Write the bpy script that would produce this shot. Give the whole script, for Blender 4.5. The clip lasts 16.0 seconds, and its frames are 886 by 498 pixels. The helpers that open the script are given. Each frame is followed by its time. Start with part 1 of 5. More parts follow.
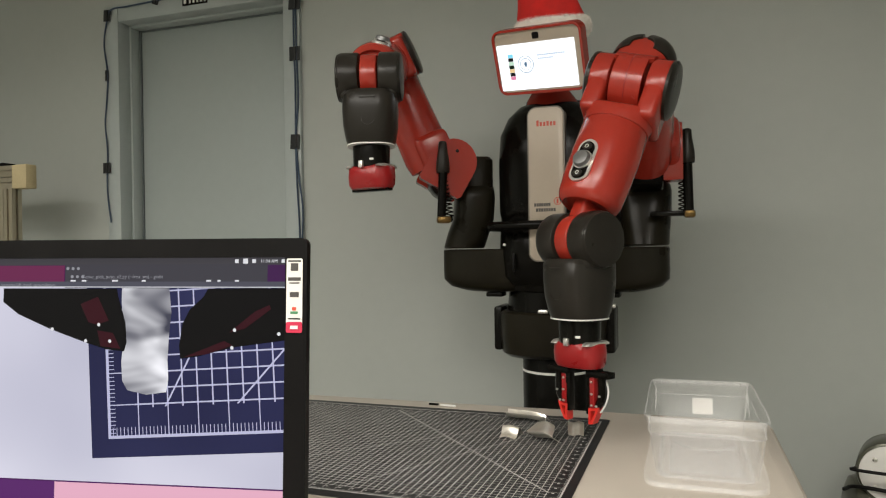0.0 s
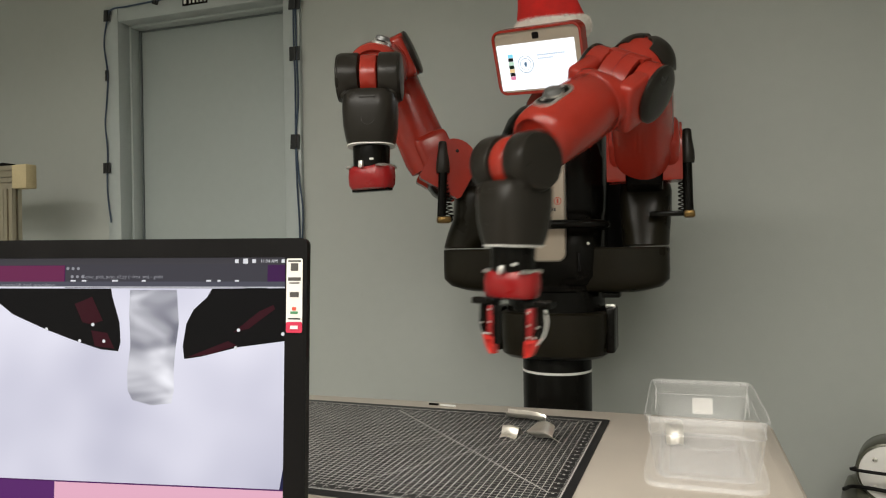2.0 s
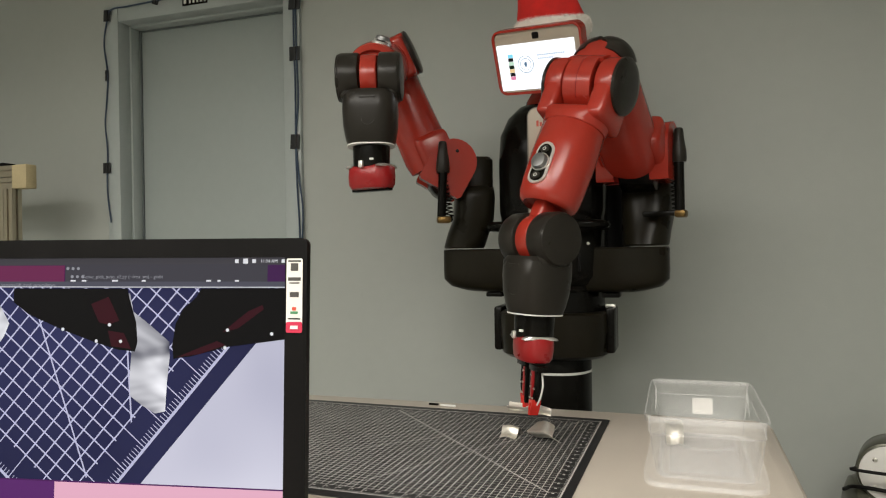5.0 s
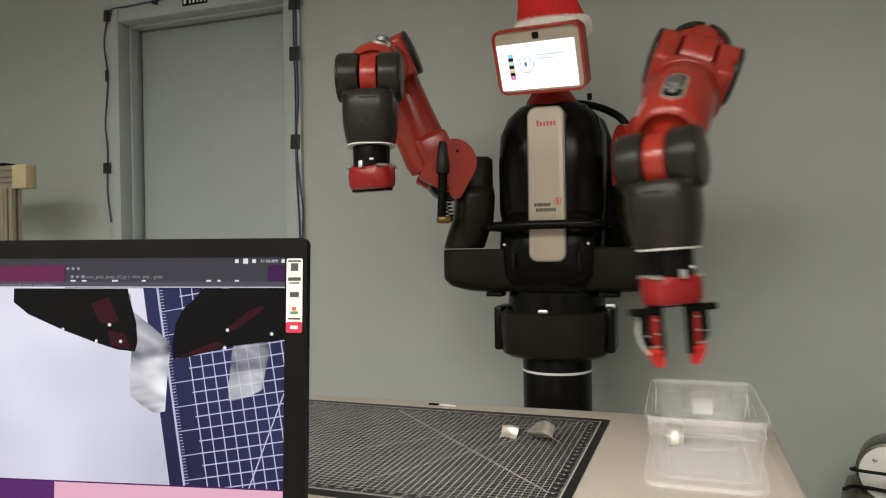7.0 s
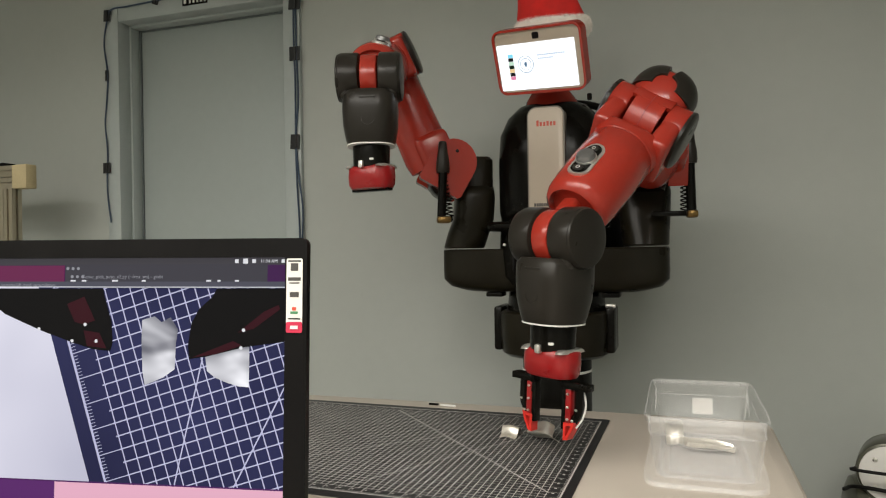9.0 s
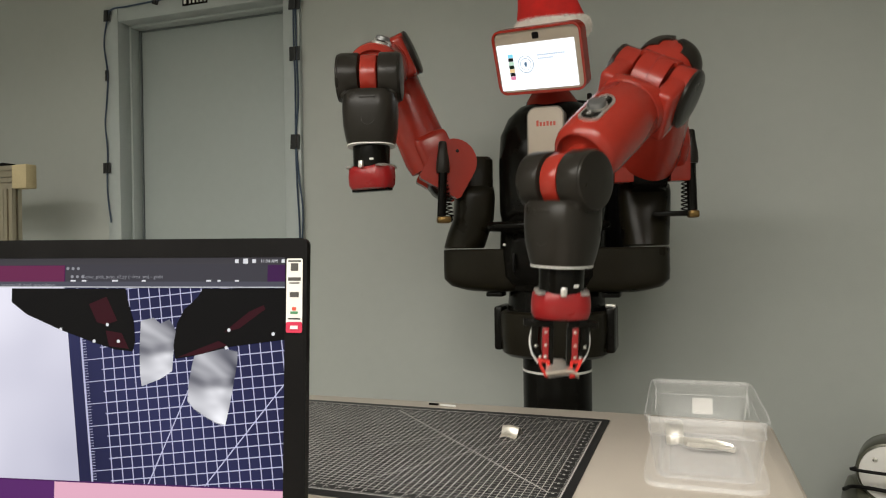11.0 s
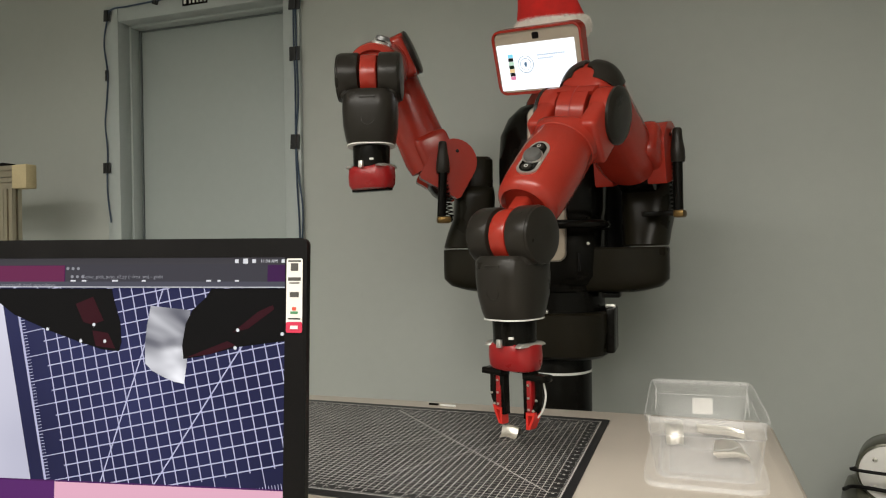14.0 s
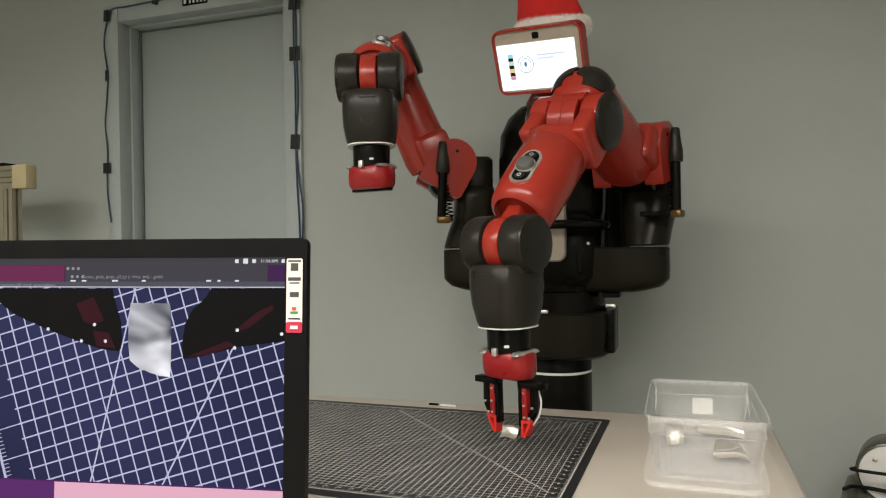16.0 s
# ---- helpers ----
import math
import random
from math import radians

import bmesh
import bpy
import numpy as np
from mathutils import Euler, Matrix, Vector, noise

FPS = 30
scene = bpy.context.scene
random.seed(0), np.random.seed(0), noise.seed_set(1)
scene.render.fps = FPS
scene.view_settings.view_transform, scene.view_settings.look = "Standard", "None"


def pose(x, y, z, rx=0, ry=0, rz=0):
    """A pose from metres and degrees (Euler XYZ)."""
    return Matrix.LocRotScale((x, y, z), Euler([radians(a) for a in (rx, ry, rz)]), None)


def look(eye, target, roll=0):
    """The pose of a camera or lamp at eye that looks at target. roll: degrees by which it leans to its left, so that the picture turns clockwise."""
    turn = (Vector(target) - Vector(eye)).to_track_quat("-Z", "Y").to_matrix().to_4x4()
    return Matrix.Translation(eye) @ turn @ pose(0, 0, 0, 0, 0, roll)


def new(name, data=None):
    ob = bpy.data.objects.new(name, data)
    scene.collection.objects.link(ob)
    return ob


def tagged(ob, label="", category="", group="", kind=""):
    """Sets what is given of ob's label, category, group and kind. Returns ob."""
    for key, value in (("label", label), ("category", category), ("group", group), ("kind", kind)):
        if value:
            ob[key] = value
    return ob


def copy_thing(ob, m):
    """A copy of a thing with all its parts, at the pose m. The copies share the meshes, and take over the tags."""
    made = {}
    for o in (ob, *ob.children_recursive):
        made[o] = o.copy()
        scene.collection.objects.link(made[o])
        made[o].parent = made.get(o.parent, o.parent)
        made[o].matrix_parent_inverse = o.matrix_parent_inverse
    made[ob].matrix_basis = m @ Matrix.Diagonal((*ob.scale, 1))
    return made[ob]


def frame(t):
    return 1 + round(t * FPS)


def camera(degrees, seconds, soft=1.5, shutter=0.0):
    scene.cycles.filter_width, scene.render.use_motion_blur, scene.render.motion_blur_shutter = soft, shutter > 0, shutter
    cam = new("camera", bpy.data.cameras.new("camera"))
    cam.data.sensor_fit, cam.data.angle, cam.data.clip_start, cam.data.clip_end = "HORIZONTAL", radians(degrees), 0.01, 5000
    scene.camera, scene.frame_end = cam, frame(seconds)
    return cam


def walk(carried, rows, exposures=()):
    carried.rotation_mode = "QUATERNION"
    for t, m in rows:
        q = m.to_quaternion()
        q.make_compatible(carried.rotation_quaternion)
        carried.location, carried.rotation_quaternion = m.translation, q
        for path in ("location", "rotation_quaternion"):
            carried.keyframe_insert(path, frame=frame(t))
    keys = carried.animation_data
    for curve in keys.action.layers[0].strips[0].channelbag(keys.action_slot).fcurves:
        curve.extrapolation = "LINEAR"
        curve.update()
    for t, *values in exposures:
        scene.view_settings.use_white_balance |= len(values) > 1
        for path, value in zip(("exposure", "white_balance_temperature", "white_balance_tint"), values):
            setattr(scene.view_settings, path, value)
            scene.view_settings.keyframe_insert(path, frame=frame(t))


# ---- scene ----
# camera: stands still on a tripod
EYE = Vector((0.3601, -2.0615, 1.1624))
YAW = 0.3311
cam = camera(64.3, 16.0, soft=1.15, shutter=0.7)
VIEW = look(EYE, EYE + Vector((-math.sin(YAW), math.cos(YAW), -0.0033)), -0.892)
walk(cam, [(0.0, VIEW), (16.0, VIEW)], exposures=[(0.0, 0.0), (16.0, 0.0)])

# ---- light: fluorescent ceiling panels, no daylight ----
world = bpy.data.worlds.new("world")
world.use_nodes = True
world.node_tree.nodes["Background"].inputs[0].default_value = (0.5, 0.55, 0.6, 1)
world.node_tree.nodes["Background"].inputs[1].default_value = 0.02
scene.world = world
PANELS = [(-2.0, -2.8), (-0.6, -2.8), (0.8, -2.8), (-2.0, -4.5), (-0.6, -4.5), (0.8, -4.5)]
for px, py in PANELS:
    lamp = bpy.data.lights.new("panel_light", "AREA")
    lamp.shape, lamp.size, lamp.size_y = "RECTANGLE", 1.15, 0.55
    lamp.energy, lamp.color, lamp.spread = 39.0, (1.0, 0.96, 0.89), radians(165)
    ob = new("panel_light", lamp)
    ob.matrix_world = pose(px, py, 2.66)

# ---- arm poses: seconds and the seven joint angles, in radians ----
LIFT_FIRST = [
    (0, -0.742, -0.619, -0.316, 1.801, 0.578, 0.474, -0.146),
    (0.5, -0.725, -0.632, -0.370, 1.667, 0.601, 0.728, -0.224),
    (0.8, -0.660, -0.636, -0.484, 1.289, 0.475, 1.039, -0.549),
    (1, -0.541, -0.697, -0.579, 1.402, 0.485, 1.004, -0.805),
    (1.2, -0.405, -0.678, -0.495, 1.380, 0.515, 1.030, -0.783),
    (1.4, -0.233, -0.736, -0.536, 1.551, 0.572, 0.925, -0.846),
]
RETURN_FIRST = [
    (1.5, -0.300, -0.718, -0.488, 1.477, 0.550, 0.937, -0.837),
    (1.6, -0.404, -0.691, -0.450, 1.392, 0.518, 1.048, -0.634),
    (1.7, -0.524, -0.648, -0.458, 1.265, 0.490, 1.095, -0.536),
    (1.8, -0.684, -0.655, -0.410, 1.228, 0.423, 1.080, -0.474),
    (1.9, -0.733, -0.632, -0.484, 1.205, 0.461, 1.082, -0.439),
    (2, -0.751, -0.628, -0.575, 1.302, 0.498, 1.024, -0.315),
    (2.2, -0.774, -0.597, -0.631, 1.404, 0.565, 0.818, -0.401),
    (2.5, -0.856, -0.635, -0.425, 1.533, 0.389, 0.701, -0.001),
]
GRASP_SECOND = [
    (3, -0.925, -0.635, -0.308, 1.681, 0.352, 0.533, 0.310),
    (3.5, -0.986, -0.647, -0.295, 1.926, 0.480, 0.290, 0.243),
    (4, -0.995, -0.656, -0.214, 1.832, 0.343, 0.370, 0.379),
    (4.2, -0.994, -0.656, -0.216, 1.834, 0.355, 0.368, 0.367),
    (5.4, -0.994, -0.656, -0.216, 1.834, 0.355, 0.368, 0.367),
    (5.8, -0.872, -0.682, -0.343, 1.738, 0.461, 0.561, 0.280),
]
CARRY_SECOND = [
    (6.1, -0.755, -0.710, -0.436, 1.611, 0.515, 0.787, 0.193),
    (6.3, -0.707, -0.728, -0.432, 1.500, 0.463, 0.954, 0.148),
    (6.5, -0.508, -0.685, -0.575, 1.403, 0.516, 1.006, -0.033),
    (6.7, -0.336, -0.714, -0.612, 1.530, 0.661, 0.987, -0.243),
    (6.9, -0.306, -0.749, -0.505, 1.570, 0.597, 0.965, -0.543),
    (7, -0.382, -0.727, -0.477, 1.487, 0.526, 0.933, -0.806),
]
GRASP_THIRD = [
    (7.1, -0.511, -0.691, -0.437, 1.358, 0.468, 0.977, -0.736),
    (7.3, -0.729, -0.684, -0.490, 1.379, 0.452, 1.005, -0.530),
    (7.5, -0.771, -0.618, -0.578, 1.279, 0.502, 1.031, -0.292),
    (7.7, -0.759, -0.573, -0.569, 1.251, 0.578, 0.959, -0.263),
    (8, -0.677, -0.478, -0.550, 1.283, 0.564, 0.918, -0.088),
    (8.5, -0.649, -0.402, -0.555, 1.257, 0.609, 0.873, -0.023),
    (9, -0.647, -0.347, -0.561, 1.214, 0.642, 0.868, -0.045),
    (9.2, -0.644, -0.347, -0.567, 1.225, 0.661, 0.864, -0.057),
]
CARRY_THIRD = [
    (10.4, -0.644, -0.347, -0.567, 1.225, 0.661, 0.864, -0.057),
    (10.8, -0.615, -0.493, -0.580, 1.329, 0.590, 0.917, -0.518),
    (11.1, -0.596, -0.633, -0.570, 1.373, 0.469, 1.006, -0.851),
    (11.3, -0.593, -0.699, -0.555, 1.368, 0.384, 1.068, -0.953),
    (11.5, -0.425, -0.718, -0.561, 1.435, 0.535, 1.009, -0.827),
    (11.7, -0.249, -0.747, -0.546, 1.587, 0.590, 0.907, -0.795),
    (11.9, -0.242, -0.755, -0.478, 1.594, 0.560, 0.869, -0.819),
]
GRASP_FOURTH = [
    (12, -0.321, -0.749, -0.469, 1.560, 0.541, 0.883, -0.883),
    (12.1, -0.410, -0.723, -0.464, 1.471, 0.529, 0.953, -0.696),
    (12.3, -0.689, -0.661, -0.410, 1.239, 0.383, 1.038, -0.460),
    (12.5, -0.767, -0.649, -0.552, 1.359, 0.486, 0.985, -0.195),
    (13, -0.853, -0.544, -0.331, 1.325, 0.361, 0.868, -0.113),
    (13.5, -0.971, -0.491, -0.206, 1.274, 0.247, 0.824, 0.034),
    (14.5, -1.055, -0.436, -0.098, 1.217, 0.140, 0.815, 0.079),
    (15, -1.071, -0.430, -0.092, 1.223, 0.154, 0.790, 0.070),
    (16, -1.080, -0.416, -0.083, 1.196, 0.117, 0.813, 0.020),
]
ARM = LIFT_FIRST + RETURN_FIRST + GRASP_SECOND + CARRY_SECOND + GRASP_THIRD + CARRY_THIRD + GRASP_FOURTH

# ---- materials ----
def links(nt, pairs):
    for a, b in pairs:
        nt.links.new(a, b)


def surface(name, color, rough=0.5, metal=0.0, vary=0.12, scale=8.0, bump=0.0, bump_scale=200.0, fine=None, spec=0.5):
    """Principled material with two scales of variation in colour and roughness, and a fine relief."""
    m = bpy.data.materials.new(name)
    m.use_nodes = True
    nt = m.node_tree
    b = nt.nodes["Principled BSDF"]
    b.inputs["Metallic"].default_value = metal
    b.inputs["Specular IOR Level"].default_value = spec
    tc = nt.nodes.new("ShaderNodeTexCoord")
    big, small = nt.nodes.new("ShaderNodeTexNoise"), nt.nodes.new("ShaderNodeTexNoise")
    big.inputs["Scale"].default_value, big.inputs["Detail"].default_value = scale, 4
    small.inputs["Scale"].default_value, small.inputs["Detail"].default_value = fine or scale * 14, 3
    mix = nt.nodes.new("ShaderNodeMath")
    mix.operation = "MULTIPLY_ADD"
    mix.inputs[1].default_value = 0.45
    ramp = nt.nodes.new("ShaderNodeMapRange")
    ramp.inputs["From Min"].default_value, ramp.inputs["From Max"].default_value = 0.45, 1.0
    ramp.inputs["To Min"].default_value, ramp.inputs["To Max"].default_value = 1 - vary, 1 + vary
    vec = nt.nodes.new("ShaderNodeVectorMath")
    vec.operation = "SCALE"
    vec.inputs[0].default_value = color[:3]
    links(nt, [(tc.outputs["Object"], big.inputs["Vector"]), (tc.outputs["Object"], small.inputs["Vector"]),
               (small.outputs["Fac"], mix.inputs[0]), (big.outputs["Fac"], mix.inputs[2]), (mix.outputs[0], ramp.inputs["Value"]),
               (ramp.outputs[0], vec.inputs["Scale"]), (vec.outputs[0], b.inputs["Base Color"])])
    rr = nt.nodes.new("ShaderNodeMapRange")
    rr.inputs["To Min"].default_value, rr.inputs["To Max"].default_value = max(0.03, rough - 0.09), min(1, rough + 0.09)
    links(nt, [(big.outputs["Fac"], rr.inputs["Value"]), (rr.outputs[0], b.inputs["Roughness"])])
    if bump:
        grain, bp = nt.nodes.new("ShaderNodeTexNoise"), nt.nodes.new("ShaderNodeBump")
        grain.inputs["Scale"].default_value, grain.inputs["Detail"].default_value = bump_scale, 3
        bp.inputs["Strength"].default_value, bp.inputs["Distance"].default_value = bump, 0.002
        links(nt, [(tc.outputs["Object"], grain.inputs["Vector"]), (grain.outputs["Fac"], bp.inputs["Height"]), (bp.outputs[0], b.inputs["Normal"])])
    return m


def glow(name, color, strength):
    m = bpy.data.materials.new(name)
    m.use_nodes = True
    b = m.node_tree.nodes["Principled BSDF"]
    b.inputs["Base Color"].default_value = (0.004, 0.004, 0.004, 1)
    b.inputs["Roughness"].default_value = 0.5
    b.inputs["Specular IOR Level"].default_value = 0.04
    b.inputs["Emission Color"].default_value = (*color, 1)
    b.inputs["Emission Strength"].default_value = strength
    return m


def clear_plastic(name, tint, alpha):
    m = bpy.data.materials.new(name)
    m.use_nodes = True
    nt = m.node_tree
    b = nt.nodes["Principled BSDF"]
    b.inputs["Base Color"].default_value = (*tint, 1)
    b.inputs["Roughness"].default_value = 0.16
    b.inputs["Alpha"].default_value = alpha
    n = nt.nodes.new("ShaderNodeTexNoise")
    n.inputs["Scale"].default_value = 60
    r = nt.nodes.new("ShaderNodeMapRange")
    r.inputs["To Min"].default_value, r.inputs["To Max"].default_value = alpha * 0.7, alpha * 1.3
    links(nt, [(n.outputs["Fac"], r.inputs["Value"]), (r.outputs[0], b.inputs["Alpha"])])
    return m


def maths(nt, op, a, b=None, c=None):
    n = nt.nodes.new("ShaderNodeMath")
    n.operation = op
    for i, v in enumerate((a, b, c)):
        if v is None:
            continue
        if isinstance(v, (int, float)):
            n.inputs[i].default_value = v
        else:
            nt.links.new(v, n.inputs[i])
    return n.outputs[0]


INCH = 0.0254


def mat_print(nt, x, y, thick):
    """Masks of a cutting mat's print from metres to the left of (x) and in front of (y) its ruled corner: lines, inside the ruled field, inside the mat."""
    def line(v, step, w):
        f = maths(nt, "PINGPONG", v, step / 2)
        return maths(nt, "LESS_THAN", f, w / 2)

    def inside(v, lo, hi):
        return maths(nt, "MULTIPLY", maths(nt, "GREATER_THAN", v, lo), maths(nt, "LESS_THAN", v, hi))

    W, D = 36 * INCH, 24 * INCH
    field = maths(nt, "MULTIPLY", inside(x, 0.9 * INCH, W - 0.9 * INCH), inside(y, 0.9 * INCH, D - 0.9 * INCH))
    ruled = maths(nt, "MULTIPLY", inside(x, -thick, W + thick), inside(y, -thick, D + thick))
    sheet = maths(nt, "MULTIPLY", inside(x, -0.016, W + 0.016), inside(y, -0.016, D + 0.016))
    grid = maths(nt, "MAXIMUM", line(x, INCH / 2, thick), line(y, INCH / 2, thick))
    diag = maths(nt, "ABSOLUTE", maths(nt, "SUBTRACT", maths(nt, "ADD", x, y), 21 * INCH))
    diag = maths(nt, "LESS_THAN", diag, thick * 1.3)
    sixty = maths(nt, "ABSOLUTE", maths(nt, "SUBTRACT", maths(nt, "MULTIPLY", x, 1.732), maths(nt, "ADD", y, 2.42 * INCH)))
    sixty = maths(nt, "LESS_THAN", sixty, thick * 1.1)
    half = maths(nt, "ABSOLUTE", maths(nt, "SUBTRACT", x, maths(nt, "ADD", y, 3.4 * INCH)))
    sixty = maths(nt, "MAXIMUM", sixty, maths(nt, "LESS_THAN", half, thick * 0.8))
    inner = maths(nt, "MULTIPLY", maths(nt, "MAXIMUM", grid, maths(nt, "MAXIMUM", diag, sixty)), field)
    ring = maths(nt, "SUBTRACT", ruled, maths(nt, "MULTIPLY", inside(x, thick, W - thick), inside(y, thick, D - thick)))
    # rulers: inch lines across the margin, eighth ticks by the rim
    mx = maths(nt, "MULTIPLY", maths(nt, "SUBTRACT", 1.0, inside(x, 0.9 * INCH, W - 0.9 * INCH)), ruled)
    my = maths(nt, "MULTIPLY", maths(nt, "SUBTRACT", 1.0, inside(y, 0.9 * INCH, D - 0.9 * INCH)), ruled)
    rx = maths(nt, "MULTIPLY", maths(nt, "SUBTRACT", 1.0, inside(x, 0.22 * INCH, W - 0.22 * INCH)), ruled)
    ry = maths(nt, "MULTIPLY", maths(nt, "SUBTRACT", 1.0, inside(y, 0.3 * INCH, D - 0.3 * INCH)), ruled)
    marks = maths(nt, "MAXIMUM", maths(nt, "MULTIPLY", mx, line(y, INCH, thick * 0.7)), maths(nt, "MULTIPLY", my, line(x, INCH, thick * 0.7)))
    ticks = maths(nt, "MAXIMUM", maths(nt, "MULTIPLY", rx, line(y, INCH / 8, thick * 0.5)), maths(nt, "MULTIPLY", ry, line(x, INCH / 8, thick * 0.5)))
    white = maths(nt, "MAXIMUM", maths(nt, "MAXIMUM", inner, ring), maths(nt, "MAXIMUM", marks, ticks))
    return white, sheet


def mix_color(nt, fac, a, b):
    n = nt.nodes.new("ShaderNodeMix")
    n.data_type = "RGBA"
    nt.links.new(fac, n.inputs["Factor"])
    for s, v in (("A", a), ("B", b)):
        sock = [i for i in n.inputs if i.name == s and i.type == "RGBA"][0]
        if isinstance(v, tuple):
            sock.default_value = (*v, 1)
        else:
            nt.links.new(v, sock)
    return [o for o in n.outputs if o.type == "RGBA"][0]


WALL = surface("wall_paint", (0.40, 0.42, 0.39), 0.55, vary=0.035, scale=1.6, bump=0.12, bump_scale=260)
DOOR = surface("door_paint", (0.37, 0.41, 0.395), 0.5, vary=0.04, scale=2.0, bump=0.05)
FRAME = surface("frame_paint", (0.40, 0.44, 0.43), 0.45, vary=0.05, scale=3.0, bump=0.05)
FRAME_DARK = surface("seal_grey", (0.13, 0.15, 0.15), 0.6)
FLOOR = surface("floor_vinyl", (0.26, 0.25, 0.23), 0.4, vary=0.1, scale=3)
CEIL = surface("ceiling_tile", (0.7, 0.69, 0.66), 0.9, bump=0.3, bump_scale=120)
LAMINATE = surface("table_laminate", (0.52, 0.465, 0.40), 0.42, vary=0.05, scale=6, fine=300, bump=0.08, bump_scale=700)
EDGING = surface("table_edging", (0.36, 0.31, 0.25), 0.5)
STEEL = surface("grey_steel", (0.25, 0.25, 0.25), 0.4, 0.8)
RED = surface("red_gloss_plastic", (0.34, 0.027, 0.015), 0.24, vary=0.07, scale=9, bump=0.03, bump_scale=500)
GRIP_RED = surface("crimson_plastic", (0.27, 0.008, 0.009), 0.3, vary=0.08, scale=20)
RED_TIP = surface("red_rubber", (0.60, 0.022, 0.014), 0.45, vary=0.1, scale=30)
GREY = surface("charcoal_plastic", (0.020, 0.0175, 0.014), 0.30, spec=0.22, vary=0.1, scale=12, bump=0.06, bump_scale=600)
BLACK = surface("black_plastic", (0.0045, 0.004, 0.003), 0.22, spec=0.12, vary=0.2, scale=10, bump=0.05, bump_scale=500)
RUBBER = surface("dark_rubber", (0.006, 0.0055, 0.005), 0.5, spec=0.14, vary=0.2, scale=20, bump=0.1)
OLIVE = surface("dark_olive_plastic", (0.0125, 0.0105, 0.0062), 0.30, spec=0.16, vary=0.12, scale=10, bump=0.05)
BEIGE = surface("beige_panel", (0.45, 0.38, 0.30), 0.38, vary=0.03, scale=6, bump=0.02)
BEIGE_RIM = surface("panel_rim", (0.16, 0.14, 0.11), 0.4)
WHITE = surface("white_plastic", (0.75, 0.74, 0.70), 0.4, vary=0.04)
SILVER = surface("brushed_silver", (0.78, 0.76, 0.72), 0.34, 0.9, vary=0.08, scale=40)
SCRAP = surface("sheet_metal", (0.88, 0.84, 0.75), 0.34, 0.86, vary=0.14, scale=30, bump=0.2, bump_scale=90)
SCREW = surface("screw_steel", (0.7, 0.68, 0.62), 0.3, 0.9)
BRASS = surface("dark_brass", (0.16, 0.10, 0.035), 0.35, 0.9)
FELT = surface("red_felt", (0.55, 0.014, 0.010), 0.9, vary=0.2, scale=25, bump=0.5, bump_scale=300)
FUR = surface("white_fur", (0.84, 0.79, 0.73), 0.95, vary=0.12, scale=40)
BEZEL = surface("monitor_black", (0.0045, 0.004, 0.004), 0.4, spec=0.12, vary=0.2, scale=15, bump=0.06, bump_scale=700)
CABLE = surface("blue_cable", (0.035, 0.06, 0.10), 0.5)
TAPE = surface("black_tape", (0.012, 0.012, 0.012), 0.55, vary=0.3, scale=60, bump=0.3)
ALU = surface("anodised_aluminium", (0.42, 0.37, 0.28), 0.35, 0.7, vary=0.08)
CARTON = surface("beige_plastic_block", (0.52, 0.43, 0.25), 0.6)
CLEAR = clear_plastic("clear_plastic", (0.90, 0.89, 0.88), 0.105)
CLEAR_RIM = clear_plastic("frosted_plastic", (0.92, 0.91, 0.90), 0.17)
PAPER = surface("paper_label", (0.68, 0.66, 0.62), 0.7, vary=0.03)
PRINT_RED = surface("red_print", (0.5, 0.06, 0.03), 0.5)
PRINT_DARK = surface("dark_print", (0.05, 0.045, 0.04), 0.5)
TANK = surface("tank_enamel", (0.085, 0.085, 0.06), 0.3, 0.3, vary=0.15, scale=8)
LAMP_GLOW = glow("lamp_diffuser", (1.0, 0.93, 0.80), 2.2)


# ---- mesh helpers ----
I4 = Matrix.Identity(4)


def part(name, bm, material, parent=None, label="", m=None, smooth=True, angle=38):
    """Links a bmesh as one mesh object under a thing or a part."""
    bmesh.ops.recalc_face_normals(bm, faces=bm.faces)
    if smooth:
        for f in bm.faces:
            f.smooth = True
        for e in bm.edges:
            if len(e.link_faces) == 2 and e.calc_face_angle(0) > radians(angle):
                e.smooth = False
    me = bpy.data.meshes.new(name)
    bm.to_mesh(me)
    bm.free()
    me.materials.append(material)
    ob = new(name, me)
    if m is not None:
        ob.matrix_basis = m
    ob.parent = parent
    if label:
        tagged(ob, label)
    return ob


def thing(name, label, category, m=I4, group="", kind=""):
    ob = tagged(new(name), label, category, group, kind)
    ob.empty_display_size = 0.05
    ob.matrix_basis = m
    return ob


def skin(bm, rings, m=I4, caps=True):
    """Joins rings of points, one after the other, to a closed skin."""
    vs = [[bm.verts.new(m @ Vector(p)) for p in r] for r in rings]
    n = len(vs[0])
    for a, b in zip(vs, vs[1:]):
        for i in range(n):
            bm.faces.new((a[i], a[(i + 1) % n], b[(i + 1) % n], b[i]))
    if caps:
        bm.faces.new(vs[0][::-1])
        bm.faces.new(vs[-1])
    return bm


def oval(z, rx, ry=None, cx=0.0, cy=0.0, power=2.0, n=32):
    """A ring at height z: an ellipse, or with a higher power a rounded rectangle."""
    ry = rx if ry is None else ry
    out = []
    for i in range(n):
        a = 2 * math.pi * (i + 0.5) / n
        c, s = math.cos(a), math.sin(a)
        out.append((cx + rx * math.copysign(abs(c) ** (2 / power), c), cy + ry * math.copysign(abs(s) ** (2 / power), s), z))
    return out


